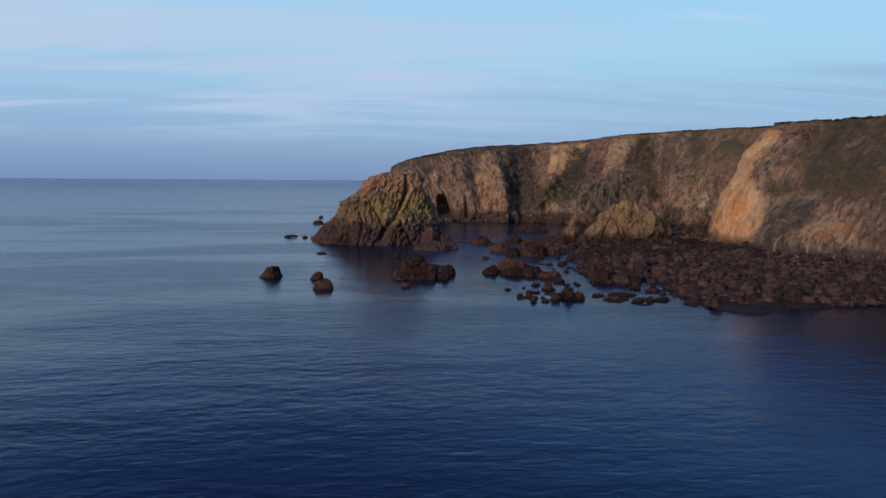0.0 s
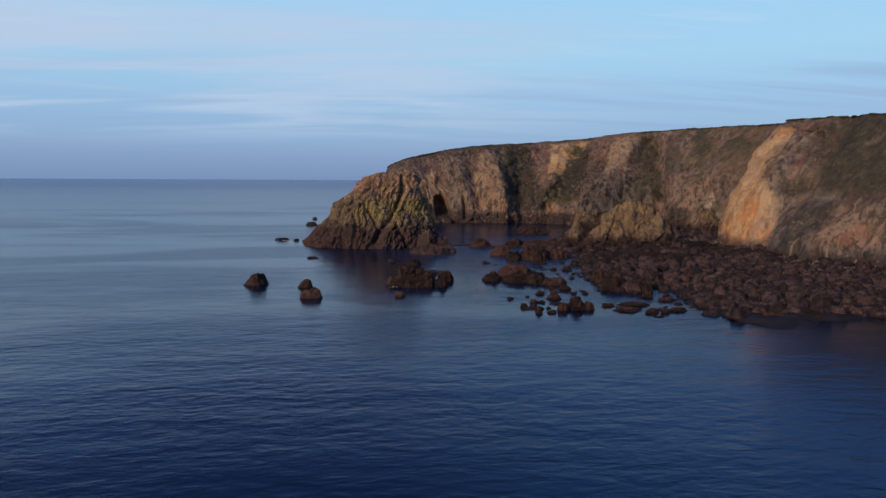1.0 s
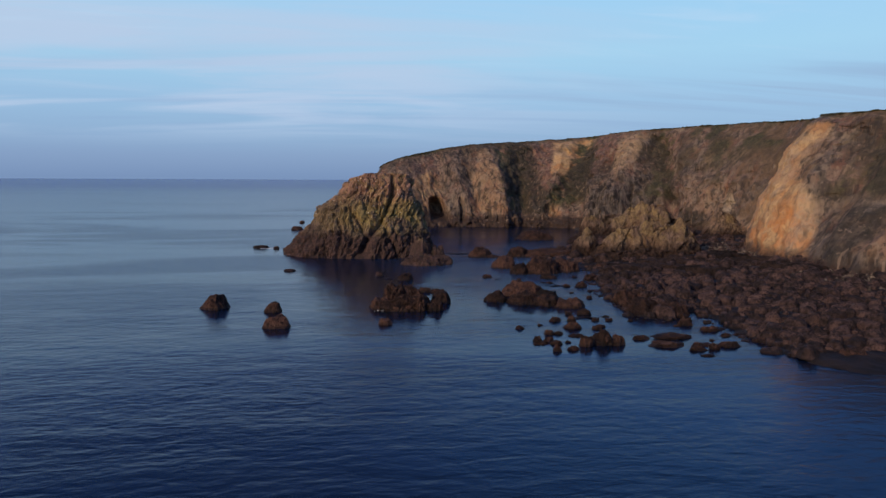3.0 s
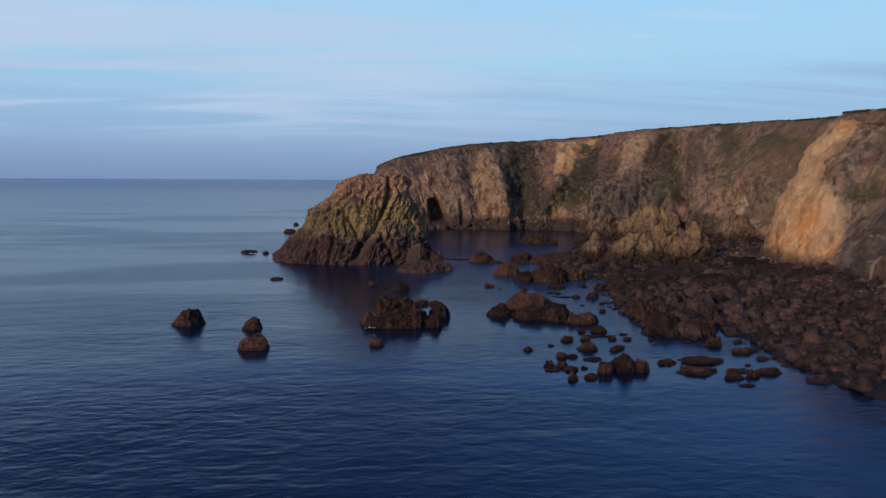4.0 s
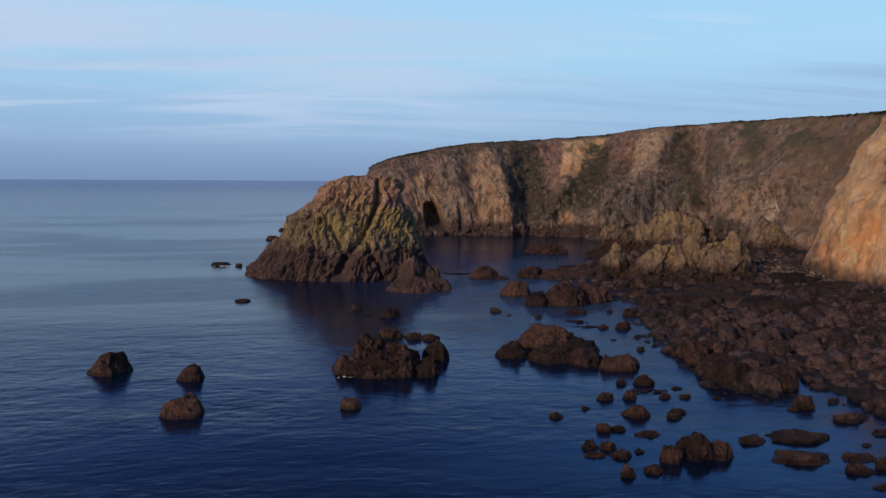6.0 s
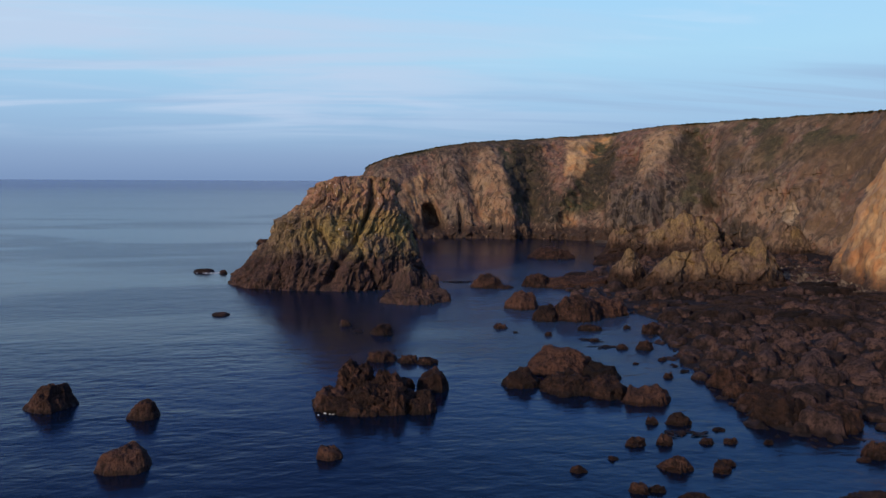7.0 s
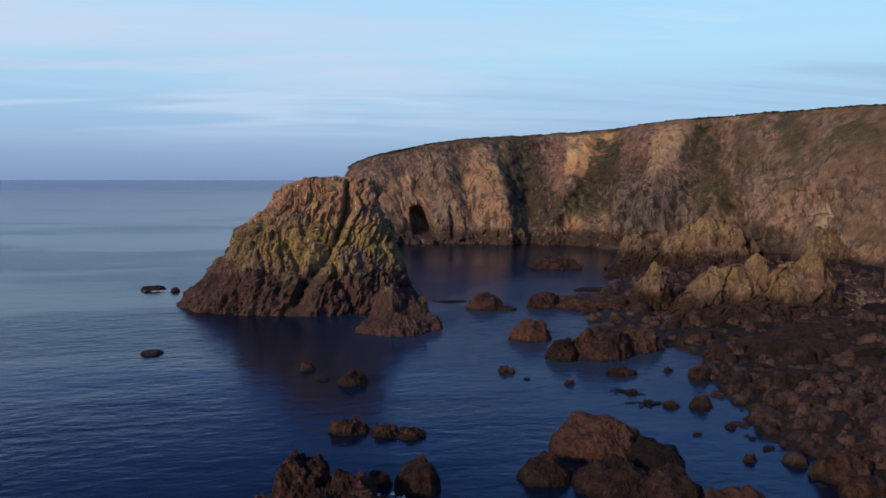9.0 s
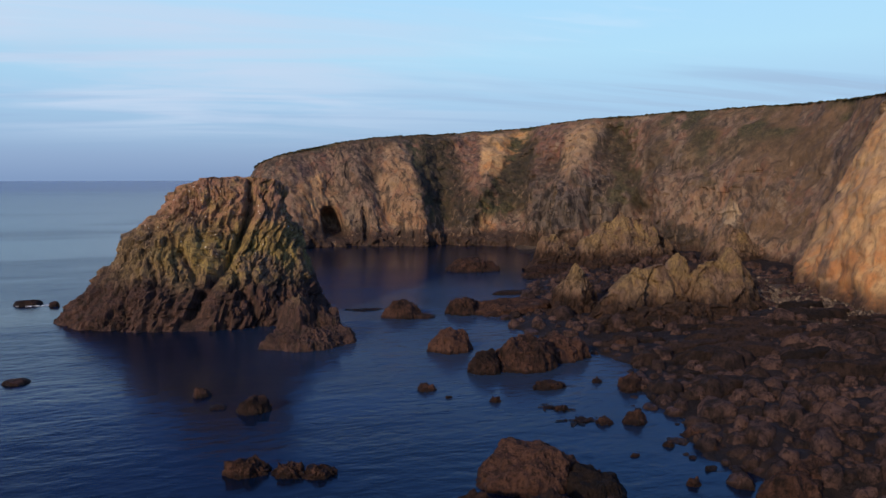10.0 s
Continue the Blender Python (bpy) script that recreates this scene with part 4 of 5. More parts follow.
def crag_mesh(name, material, crest, front, back, seed, size=1.5, bulge=1.7, lean=0.0, rows=130, cols=210):
    """A crag under a broken crest line of x and z stations: steep blocky face in front, an easier back."""
    xs, zs = np.array(crest, float).T
    off = np.array((seed * 11.3, seed * 5.9, seed * 2.7)) % 83.0
    x = np.linspace(xs[0], xs[-1], cols)
    tall = np.interp(x, xs, zs)
    notch = fbm(np.stack([x / (size * 1.1), np.zeros(cols), np.zeros(cols)], 1) + off, 3)
    tall = tall * (1 + 0.12 * notch)
    v = np.concatenate([np.linspace(0, 1, int(rows * 0.65)), np.linspace(1, 0, rows - int(rows * 0.65) + 1)[1:]])
    side = np.concatenate([np.full(int(rows * 0.65), -1.0), np.full(rows - int(rows * 0.65), 1.0)])
    V, X = np.meshgrid(v, x, indexing="ij")
    T, S = np.broadcast_to(tall, V.shape), np.repeat(side[:, None], cols, 1)
    share = 0.35 + 0.65 * np.clip(T / zs.max(), 0, 1)
    Z = T * (1 - (1 - V) ** bulge) - 1.0 * (1 - V) ** 6
    Y = np.where(S < 0, -front, back) * share * (1 - V) ** np.where(S < 0, 1.15, 0.9)
    wave = fbm(np.stack([X.ravel() / (size * 3), np.zeros(X.size), Z.ravel() / (size * 6)], 1) + off, 2).reshape(X.shape)
    Y = Y + 1.6 * wave * (1 - V)
    P = np.stack([(X + lean * Z).ravel(), Y.ravel(), Z.ravel()], 1)
    bend = np.stack([fbm(P / 3.0 + off, 2), fbm(P / 3.0 + off + 31, 2), fbm(P / 3.0 + off + 57, 2)], 1)
    n = np.stack([np.zeros(len(P)), S.ravel(), np.full(len(P), 0.45)], 1)
    level, seam = blocks(bedding(P + off + 0.7 * bend, size, 68, 158))
    push = 0.44 * size * (level - 0.5) - 0.03 * size * (1 - seam)
    level, seam = blocks(P / (size * 0.62) * (1.0, 1.0, 0.8) + off + 0.3 * bend)
    push += 0.26 * size * (level - 0.5) - 0.04 * size * (1 - seam) + 0.12 * size * fbm(P / (size * 0.5) + off, 3)
    P += n * (push * np.clip(1.15 - 0.45 * V.ravel() ** 4, 0, 1))[:, None]
    return mesh_from(name, P, grid_faces(rows, cols)[:, ::-1], material, sharp=28.0)


def crag_part(name, parent, y, crest, front, back, seed, **more):
    ob = new(name, crag_mesh(name, MAT_CRAG, crest, front, back, seed, **more))
    ob.parent = parent
    ob.matrix_basis = parent.matrix_basis.inverted() @ pose(0.0, y, 0.0)
    return ob


def rock(name, x, y, w, d, h, seed, label, category="rock", material=MAT_REEF, z=0.0, group="", **more):
    ob = new(name, rock_mesh(name, material, w, d, h, seed, **more))
    ob.matrix_basis = pose(x, y, z)
    return tagged(ob, label, category, group)


def thing(name, x, y, label, category, z=0.0):
    ob = new(name)
    ob.matrix_basis = pose(x, y, z)
    return tagged(ob, label, category)


def lump_part(name, parent, x, y, w, d, h, seed, material=MAT_REEF, z=0.0, **more):
    """A rock as a part of a larger reef, at a place in the world."""
    ob = new(name, rock_mesh(name, material, w, d, h, seed, **more))
    ob.parent = parent
    ob.matrix_basis = parent.matrix_basis.inverted() @ pose(x, y, z)
    return ob


# ---- the sea stack ----
def build_stack():
    zs = [-3, 0, 5, 8, 11.3, 12.6, 14.5, 17, 18.8, 19.8]
    left = [-20.5, -17.6, -12.2, -9.8, -8.0, -5.6, -3.0, -1.2, 0.9, 2.6]
    right = [23.0, 21.4, 20.0, 18.8, 16.9, 16.4, 15.8, 15.6, 15.2, 13.5]
    front = [190.8, 193.4, 195.8, 198.0, 200.4, 201.4, 203.0, 204.6, 205.5, 206.4]
    back = [240, 236, 231, 229, 226, 223, 220, 216, 213, 210.5]
    rows, cols = 260, 560
    u = np.linspace(0, 1, rows)
    z = -3 + (19.8 + 3) * u
    xl, xr, yf, yb = (lerp_table(z, zs, k) for k in (left, right, front, back))
    th = np.linspace(0, 2 * np.pi, cols, endpoint=False)
    ct, st = np.cos(th), np.sin(th)
    sq = lambda a: np.sign(a) * np.abs(a) ** 0.62
    X = (xl + xr)[:, None] / 2 + (xr - xl)[:, None] / 2 * sq(ct)[None]
    Y = (yf + yb)[:, None] / 2 + (yb - yf)[:, None] / 2 * sq(st)[None]
    Y += (4.0 * (1 - smooth(0, 18, z)))[:, None] * np.maximum(0, -ct)[None]
    Z = np.repeat(z[:, None], cols, 1)
    P = np.stack([X.ravel(), Y.ravel(), Z.ravel()], 1)
    # cap: the last rows close over the top
    N = np.stack([np.tile(ct, rows), np.tile(st, rows), np.full(rows * cols, 0.35)], 1)
    N /= np.linalg.norm(N, axis=1)[:, None]
    damp = smooth(-3, 0.5, P[:, 2]) * (1 - 0.35 * smooth(17, 20, P[:, 2]))
    bend = np.stack([fbm(P / 6.0 + 17, 3), fbm(P / 6.0 + 37, 3), fbm(P / 6.0 + 71, 3)], 1)
    level, seam = blocks(bedding(P + 1.6 * bend, 1.3, 76, 176))
    push = 1.6 * fbm(P / 8.0 + 2, 3) + 0.9 * (level - 0.5) - 0.25 * (1 - seam)
    level, seam = blocks(bedding(P + 30 + 1.2 * bend, 0.55, 72, 184))
    push += 0.5 * (level - 0.5) - 0.15 * (1 - seam) + 0.9 * (ridged(bedding(P + 50 + 1.4 * bend, 0.9, 74, 186), 3, 0.6) - 0.5) + 0.3 * fbm(P / 1.1, 3)
    # clefts down the seaward face, and the knob on the western shoulder
    seaward = np.tile(st, rows) < 0
    xz = P[:, (0, 2)] + 0.5 * bend[:, :2]
    for line, width, depth in ((((10.2, 19.5), (9.7, 13.4), (7.6, 9.1), (4.9, 5.6), (1.4, 0.5)), 0.55, 2.0), (((1.0, 10.0), (2.7, 7.3), (3.8, 4.5)), 0.5, 1.4),
                               (((7.8, 7.8), (8.3, 5.5), (10.1, 3.0), (11.0, 0.0)), 0.45, 1.3), (((-3.0, 8.0), (-2.4, 4.0), (-3.2, 0.0)), 0.5, 1.0)):
        d = np.full(len(P), 9.0)
        for p0, p1 in zip(np.array(line)[:-1], np.array(line)[1:]):
            e = p1 - p0
            t = np.clip(((xz - p0) @ e) / (e @ e), 0, 1)
            d = np.minimum(d, np.linalg.norm(xz - p0 - t[:, None] * e, axis=1))
        push -= depth * np.exp(-(d / width) ** 2) * seaward
    push += 0.3 * np.exp(-(((P[:, 0] + 8.0) / 2.0) ** 2 + ((P[:, 2] - 11.2) / 1.0) ** 2))
    P += N * (damp * push)[:, None]
    top = np.array([[np.mean(P[-cols:, 0]), np.mean(P[-cols:, 1]), 20.3]])
    rings = [P]
    last = P[-cols:]
    for k in (0.75, 0.5, 0.25, 0.04):
        r = top + (last - top) * k
        r[:, 2] = last[:, 2] * k + (1 - k) * 20.2 + 0.6 * fbm(r / 1.6, 3)
        rings.append(r)
    P = np.concatenate(rings)
    root = thing("sea_stack", 5, 212, "tall brown sea stack with yellow lichen and pale bird lime", "sea stack")
    body = new("body", mesh_from("body", P - np.array((5, 212, 0)), grid_faces(rows + 4, cols, True), MAT_STACK, sharp=34.0))
    body.parent = root
    lump_part("spur", root, 17.2, 182.8, 11.2, 7.4, 2.7, 5, MAT_STACK, jag=0.9, crest=0.3, bed=0.8, boxy=0.45, detail=1.4)
    lump_part("pinnacle", root, 15.9, 185.2, 5.0, 6.0, 6.2, 8, MAT_STACK, jag=0.8, crest=0.2, bed=0.7, boxy=0.5)
    lump_part("pinnacle", root, 19.2, 185.4, 4.8, 5.4, 5.0, 9, MAT_STACK, jag=0.8, crest=0.2, bed=0.7, boxy=0.5)


build_stack()

# ---- skerries and reefs in open water ----
rock("sea_rock", -18.1, 132.9, 4.0, 3.6, 2.35, 21, "small pointed dark rock alone in open water", boxy=1.0, jag=0.8, steep=1.0)
rock("sea_rock", -9.3, 129.5, 2.4, 2.0, 1.6, 22, "low dark rock in open water beside a larger one", boxy=0.8, steep=0.9)
rock("sea_rock", -7.4, 119.2, 3.4, 2.8, 1.75, 23, "rounded reddish-brown rock in open water", boxy=0.7, steep=0.9)
rock("sea_rock", 6.4, 119.6, 1.8, 1.4, 0.95, 24, "little weedy brown rock just above the water")
for k, (x, y, w, d, h) in enumerate(((-24.7, 220.4, 4.1, 2.9, 0.85), (-20.3, 218.2, 1.6, 1.3, 0.8), (-11.8, 173.2, 2.5, 2.0, 0.5),
                                     (-21.7, 285, 4.2, 2.6, 1.5), (-23.6, 324.4, 2.2, 1.8, 1.3), (6.2, 164.4, 1.7, 1.3, 0.9), (10.9, 158.8, 2.9, 1.9, 1.6), (8.0, 160.5, 1.5, 1.1, 0.3))):
    rock("skerry", x, y, w, d, h, 30 + k, "low black skerry washed by the sea near the stack", group="skerries round the stack")

reef = thing("reef", 9.9, 131, "jagged reddish-brown reef with upright fins, ringed by water", "reef")
lump_part("lump", reef, 9.6, 130.8, 10.2, 6.4, 2.0, 41, jag=1.3, crest=0.5, bed=0.75, detail=1.5, boxy=0.6)
lump_part("fin", reef, 7.9, 133.2, 3.4, 3.8, 3.9, 42, jag=1.2, crest=0.35, bed=0.6, detail=1.4, boxy=0.55)
lump_part("fin", reef, 10.9, 132.4, 3.0, 3.2, 3.1, 40, jag=1.2, crest=0.4, bed=0.5, detail=1.3, boxy=0.6)
lump_part("fin", reef, 13.8, 129.6, 2.8, 3.4, 1.8, 43, jag=1.0, crest=0.5, bed=0.45)
lump_part("fin", reef, 11.6, 129.0, 1.8, 2.2, 2.2, 48, jag=1.0, crest=0.4, bed=0.45, boxy=0.7)
lump_part("toe", reef, 6.0, 131.2, 3.2, 3.4, 1.7, 44, jag=0.8)
for k, (x, y, w, h) in enumerate(((10.8, 145.8, 3.2, 1.15), (13.6, 145.0, 2.2, 1.0), (15.5, 144.5, 2.3, 0.7))):
    rock("reef_ledge", x, y, w, 1.9, h, 45 + 50 * k, "low broken brown ledge behind a jagged reef", "reef", jag=1.2, crest=0.5, boxy=0.6, steep=0.9, bed=0.4, group="broken ledge behind the reef")
rock("sea_rock", 15.3, 135.0, 2.9, 2.6, 2.05, 46, "squat black boulder in water beside the reef", boxy=0.5)
rock("sea_rock", 12.8, 136.0, 1.6, 1.4, 1.0, 47, "small black boulder in water beside the reef", boxy=0.5)

reef2 = thing("reef", 30, 134, "broad brown reef of rounded lumps with a dark back", "reef")
lump_part("back", reef2, 29.2, 140.2, 7.2, 5.4, 2.5, 51, jag=0.7, crest=0.35, boxy=0.7, detail=1.2)
lump_part("back", reef2, 32.4, 137.4, 3.6, 4.6, 1.5, 57, MAT_LEDGE, jag=0.7, crest=0.35, boxy=0.7)
lump_part("lump", reef2, 28.0, 133.9, 5.2, 4.6, 1.9, 52, jag=0.8, crest=0.4, boxy=0.62, detail=1.3)
lump_part("lump", reef2, 31.2, 132.4, 3.8, 4.6, 1.6, 55, jag=0.8, crest=0.4, boxy=0.6, detail=1.2)
lump_part("lump", reef2, 23.9, 135.6, 3.8, 3.0, 1.9, 53, jag=0.9, boxy=0.7, steep=0.9)
rock("sea_rock", 34.2, 129.6, 4.6, 3.0, 1.5, 54, "brown rock cut by a cleft, beside the broad reef", jag=0.65, crest=0.5)

for k, (x, y, w, d, h) in enumerate(((34.4, 123.9, 2.3, 1.7, 1.05), (32.1, 124.1, 1.2, 0.9, 0.7), (29.0, 119.8, 1.8, 1.2, 0.78), (31.3, 119.7, 1.5, 1.1, 0.9), (34.6, 119.6, 1.3, 1.0, 0.5),
                                     (36.4, 119.5, 1.3, 0.9, 0.45), (39.2, 119.0, 0.9, 0.7, 0.38), (36.8, 122.1, 1.2, 0.8, 0.22), (26.8, 161.0, 2.0, 1.4, 0.85), (32.0, 156.1, 1.2, 0.9, 0.62),
                                     (36.9, 152.7, 1.5, 1.1, 0.5), (38.9, 148.6, 1.5, 1.1, 0.68), (41.5, 148.2, 2.5, 1.8, 1.3), (45.3, 156.0, 2.2, 1.6, 1.45), (43.5, 159.2, 1.1, 0.8, 0.75),
                                     (52.3, 170.3, 1.6, 1.2, 0.9), (41.3, 143.0, 1.1, 0.8, 0.43), (37.9, 141.9, 0.9, 0.6, 0.25), (39.2, 136.7, 1.2, 0.9, 0.65), (42.8, 136.8, 1.0, 0.7, 0.26),
                                     (44.6, 144.4, 2.4, 1.7, 0.85), (43.9, 141.2, 1.5, 1.1, 0.7), (28.2, 158.2, 0.7, 0.5, 0.22), (43.4, 170.0, 1.6, 1.1, 0.6))):
    rock("channel_rock", x, y, 0.90 * w, 0.90 * d, 0.85 * h, 60 + k, "small brown rock in the calm channel by the shore", group="rocks in the channel", jag=1.1, crest=0.5, boxy=0.72, steep=1.0)

cluster = thing("rock_cluster", 31, 106, "brown two-humped rock in shallow water, wet at the foot", "rock")
lump_part("hump", cluster, 31.2, 106.9, 3.0, 2.5, 2.0, 81, jag=1.0, crest=0.4, boxy=0.75, steep=0.95)
lump_part("hump", cluster, 32.8, 106.6, 2.2, 2.0, 1.2, 83, jag=1.0, crest=0.4, boxy=0.7, steep=0.95)
lump_part("hump", cluster, 28.9, 105.9, 1.5, 1.3, 1.3, 82, jag=0.8)
for k, (x, y, w, d, h) in enumerate(((30.2, 115.3, 2.5, 1.8, 1.12), (23.3, 115.5, 1.3, 0.9, 0.55), (26.3, 112.2, 1.5, 1.1, 0.83), (27.5, 112.1, 1.2, 0.8, 0.5), (23.9, 108.7, 1.3, 1.0, 0.8),
                                     (25.3, 108.6, 1.5, 1.1, 0.8), (23.9, 107.4, 1.7, 1.1, 0.35), (25.7, 107.0, 1.7, 1.2, 0.55), (25.0, 103.9, 1.1, 0.9, 0.9), (27.3, 107.6, 0.8, 0.6, 0.4),
                                     (29.3, 110.9, 2.2, 1.4, 0.34), (27.0, 104.3, 1.5, 1.1, 0.6), (33.1, 114.5, 1.5, 1.1, 0.6), (33.9, 115.6, 1.6, 1.1, 0.55), (26.4, 117.3, 0.8, 0.6, 0.3))):
    rock("channel_rock", x, y, 0.90 * w, 0.90 * d, 0.85 * h, 90 + k, "small brown rock in a scatter off the shore", group="rocks in the channel", jag=1.2, crest=0.55, boxy=0.72, steep=1.0)
for k, (x, y, w, d, h) in enumerate(((36.6, 108.9, 2.4, 1.6, 0.6), (40.5, 109.2, 5.1, 2.6, 0.7), (38.3, 105.3, 4.6, 2.4, 0.7), (45.5, 116.0, 2.1, 1.6, 1.3), (47.1, 112.5, 2.7, 1.7, 0.85),
                                     (47.6, 109.4, 1.6, 1.1, 0.48), (42.4, 105.1, 2.6, 1.6, 0.5), (43.0, 103.3, 1.5, 1.1, 0.95), (45.3, 104.3, 3.0, 1.7, 0.8), (40.8, 102.9, 2.3, 1.3, 0.68),
                                     (40.8, 100.4, 1.8, 0.9, 0.2), (49.5, 109.7, 1.6, 1.0, 0.3), (44.7, 107.2, 0.8, 0.6, 0.2), (44.1, 115.3, 1.1, 0.8, 0.3), (52.7, 119.5, 1.5, 1.1, 0.5),
                                     (50.5, 106.0, 3.0, 2.0, 0.6), (53.0, 101.5, 3.2, 2.2, 0.8))):
    rock("flat_rock", x, y, 0.92 * w, 0.92 * d, 0.85 * h, 110 + k, "low flat brown rock at the edge of the tide pools", group="flat rocks by the pools", jag=1.2, crest=0.6, boxy=0.58, steep=0.95)

# ---- shore rocks and crags ----
for k, (x, y, w, d, h) in enumerate(((43.9, 133.4, 4.0, 3.2, 2.3), (43.1, 130.4, 2.8, 2.4, 1.5), (42.3, 127.0, 2.6, 2.4, 1.5), (47.0, 134.8, 3.6, 3.0, 2.0), (43.0, 124.0, 4.6, 4.0, 2.5), (46.4, 121.9, 4.4, 3.6, 2.3), (44.3, 128.0, 3.4, 3.2, 1.9), (52.2, 170.2, 1.7, 1.3, 1.6), (46.2, 157.3, 2.8, 2.3, 1.2), (55.5, 97.5, 3.6, 2.6, 1.4), (61.0, 98.5, 4.6, 3.2, 1.5), (66.0, 99.0, 3.4, 2.6, 1.3), (51.0, 138.5, 3.6, 3.0, 2.2))):
    rock("shore_rock", x, y, w, d, h, 130 + k, "large brown rock at the foreshore's edge", group="large shore rocks", jag=0.8)
rock("sea_rock", 33.1, 175.2, 5.4, 3.9, 2.8, 141, "rounded brown rock rising from the calm bay", boxy=0.85)
reef3 = thing("reef", 39, 166, "brown lumpy reef joined to the shore by a dark ledge", "reef")
lump_part("lump", reef3, 34.1, 165.7, 3.6, 3.0, 2.4, 142, jag=0.8)
lump_part("lump", reef3, 38.9, 166.5, 7.2, 5.4, 3.6, 143, jag=0.6, crest=0.45)
lump_part("lump", reef3, 44.0, 168.8, 6.4, 4.6, 2.7, 144, jag=0.8)
lump_part("ledge", reef3, 38.2, 158.8, 3.3, 1.7, 0.9, 145, jag=0.8)
rock("sea_rock", 31.2, 196.0, 5.6, 4.0, 2.7, 146, "pointed brown rock in the bay behind the stack", boxy=1.0)
rock("sea_rock", 34.0, 194.6, 3.0, 1.8, 0.7, 147, "low brown ledge beside a pointed rock")
rock("sea_rock", 55.0, 241.0, 11.0, 6.0, 3.2, 148, "long black rock across the inner bay", boxy=0.8)
shelf = thing("rock_shelf", 50, 196, "brown weedy shelf reaching into the bay", "reef")
lump_part("shelf", shelf, 49.5, 196.0, 18.0, 8.0, 2.4, 149, jag=0.6, crest=0.4)
lump_part("lump", shelf, 40.5, 196.4, 5.5, 4.2, 2.7, 150, jag=0.8)
lump_part("shelf", shelf, 54.0, 211.0, 8.0, 3.4, 0.7, 156, jag=0.5)
lump_part("shelf", shelf, 69.5, 229.5, 15.0, 8.0, 2.8, 157, jag=0.8)

crag = thing("crag", 88, 236, "tall yellow-lichened crag with a broken crest below the cliff", "crag")
crag_part("peak", crag, 236.0, ((76.5, 1.0), (78.5, 6.6), (81.6, 8.1), (83.2, 10.5), (85.5, 11.2), (87.6, 11.9), (91.0, 11.2), (93.8, 10.8), (95.5, 9.4)), 7.0, 8.0, 151, size=2.2)
crag_part("ramp", crag, 237.0, ((92.0, 10.4), (94.5, 10.6), (97.3, 8.1), (99.5, 5.9), (101.7, 3.5), (103.6, 0.4)), 8.5, 7.0, 158, size=3.6, bulge=1.2)
crag_part("foot", crag, 231.0, ((75.0, 0.6), (78.0, 2.6), (82.0, 3.2), (87.0, 4.2), (91.0, 3.0), (96.0, 3.4), (100.0, 0.6)), 5.0, 6.0, 160, size=1.7)
small_crag = thing("crag", 73, 240, "narrow pointed lichened crag beside a taller one", "crag")
crag_part("peak", small_crag, 240.0, ((68.2, 0.4), (69.8, 5.0), (71.0, 7.8), (72.0, 7.5), (73.8, 7.3), (76.2, 6.2), (78.5, 2.0)), 4.5, 5.0, 152, size=1.7)
crag_part("foot", small_crag, 238.0, ((66.0, 0.5), (69.0, 2.4), (73.0, 3.0), (77.0, 4.2), (80.5, 3.0), (82.5, 0.6)), 4.5, 5.0, 153, size=1.6)
crag2 = thing("crag", 68, 181, "broken double-topped crag, yellow lichen above dark weed", "crag")
crag_part("slab", crag2, 182.0, ((53.6, 1.5), (55.5, 3.8), (56.7, 4.7), (60.6, 8.2), (62.5, 8.2), (64.6, 8.4), (66.5, 6.5), (68.0, 3.0)), 6.0, 5.0, 154, size=3.2, bulge=1.25)
crag_part("spire", crag2, 182.6, ((64.6, 5.5), (66.1, 8.8), (67.4, 9.4), (68.6, 8.2), (69.8, 5.0)), 3.6, 4.0, 163, size=1.4)
crag_part("peak", crag2, 181.5, ((67.0, 3.5), (68.8, 7.4), (69.8, 7.7), (71.9, 8.6), (73.2, 8.8), (74.6, 9.8), (75.8, 8.8), (77.0, 7.4), (78.1, 6.2), (79.6, 3.6), (81.0, 0.8)), 5.0, 6.0, 164, size=1.9)
crag_part("foot", crag2, 177.5, ((51.5, 1.0), (55.0, 2.8), (60.0, 3.2), (66.0, 3.6), (71.0, 3.0), (77.0, 3.4), (82.0, 0.9)), 4.0, 6.0, 161, size=1.5)
lean_crag = thing("crag", 56, 190, "small leaning crag of pale brown rock on the shelf", "crag")
crag_part("peak", lean_crag, 190.5, ((51.8, 2.0), (52.8, 4.4), (54.3, 6.0), (55.4, 7.7), (56.3, 7.2), (57.2, 6.0), (58.8, 3.4), (59.6, 1.2)), 3.2, 4.0, 155, size=1.5, lean=0.04)
crag_part("foot", lean_crag, 188.8, ((50.0, 0.6), (52.5, 2.3), (56.0, 2.6), (59.5, 2.2), (62.0, 0.6)), 3.4, 4.0, 156, size=1.3)


spur = thing("crag", 107, 226, "low pale spur of broken rock running out from the cliff's foot", "crag")
crag_part("spur", spur, 226.0, ((101.5, 0.8), (103.6, 5.2), (105.8, 9.2), (107.5, 10.0), (109.0, 9.4), (112.9, 6.6), (115.4, 3.0), (117.0, 0.6)), 5.5, 9.0, 165, size=2.2, bulge=1.3)
crag_part("shoulder", spur, 222.5, ((103.0, 0.5), (106.0, 3.4), (110.0, 4.6), (113.0, 3.2), (117.0, 2.6), (120.0, 0.6)), 4.5, 6.0, 166, size=1.8, bulge=1.4)


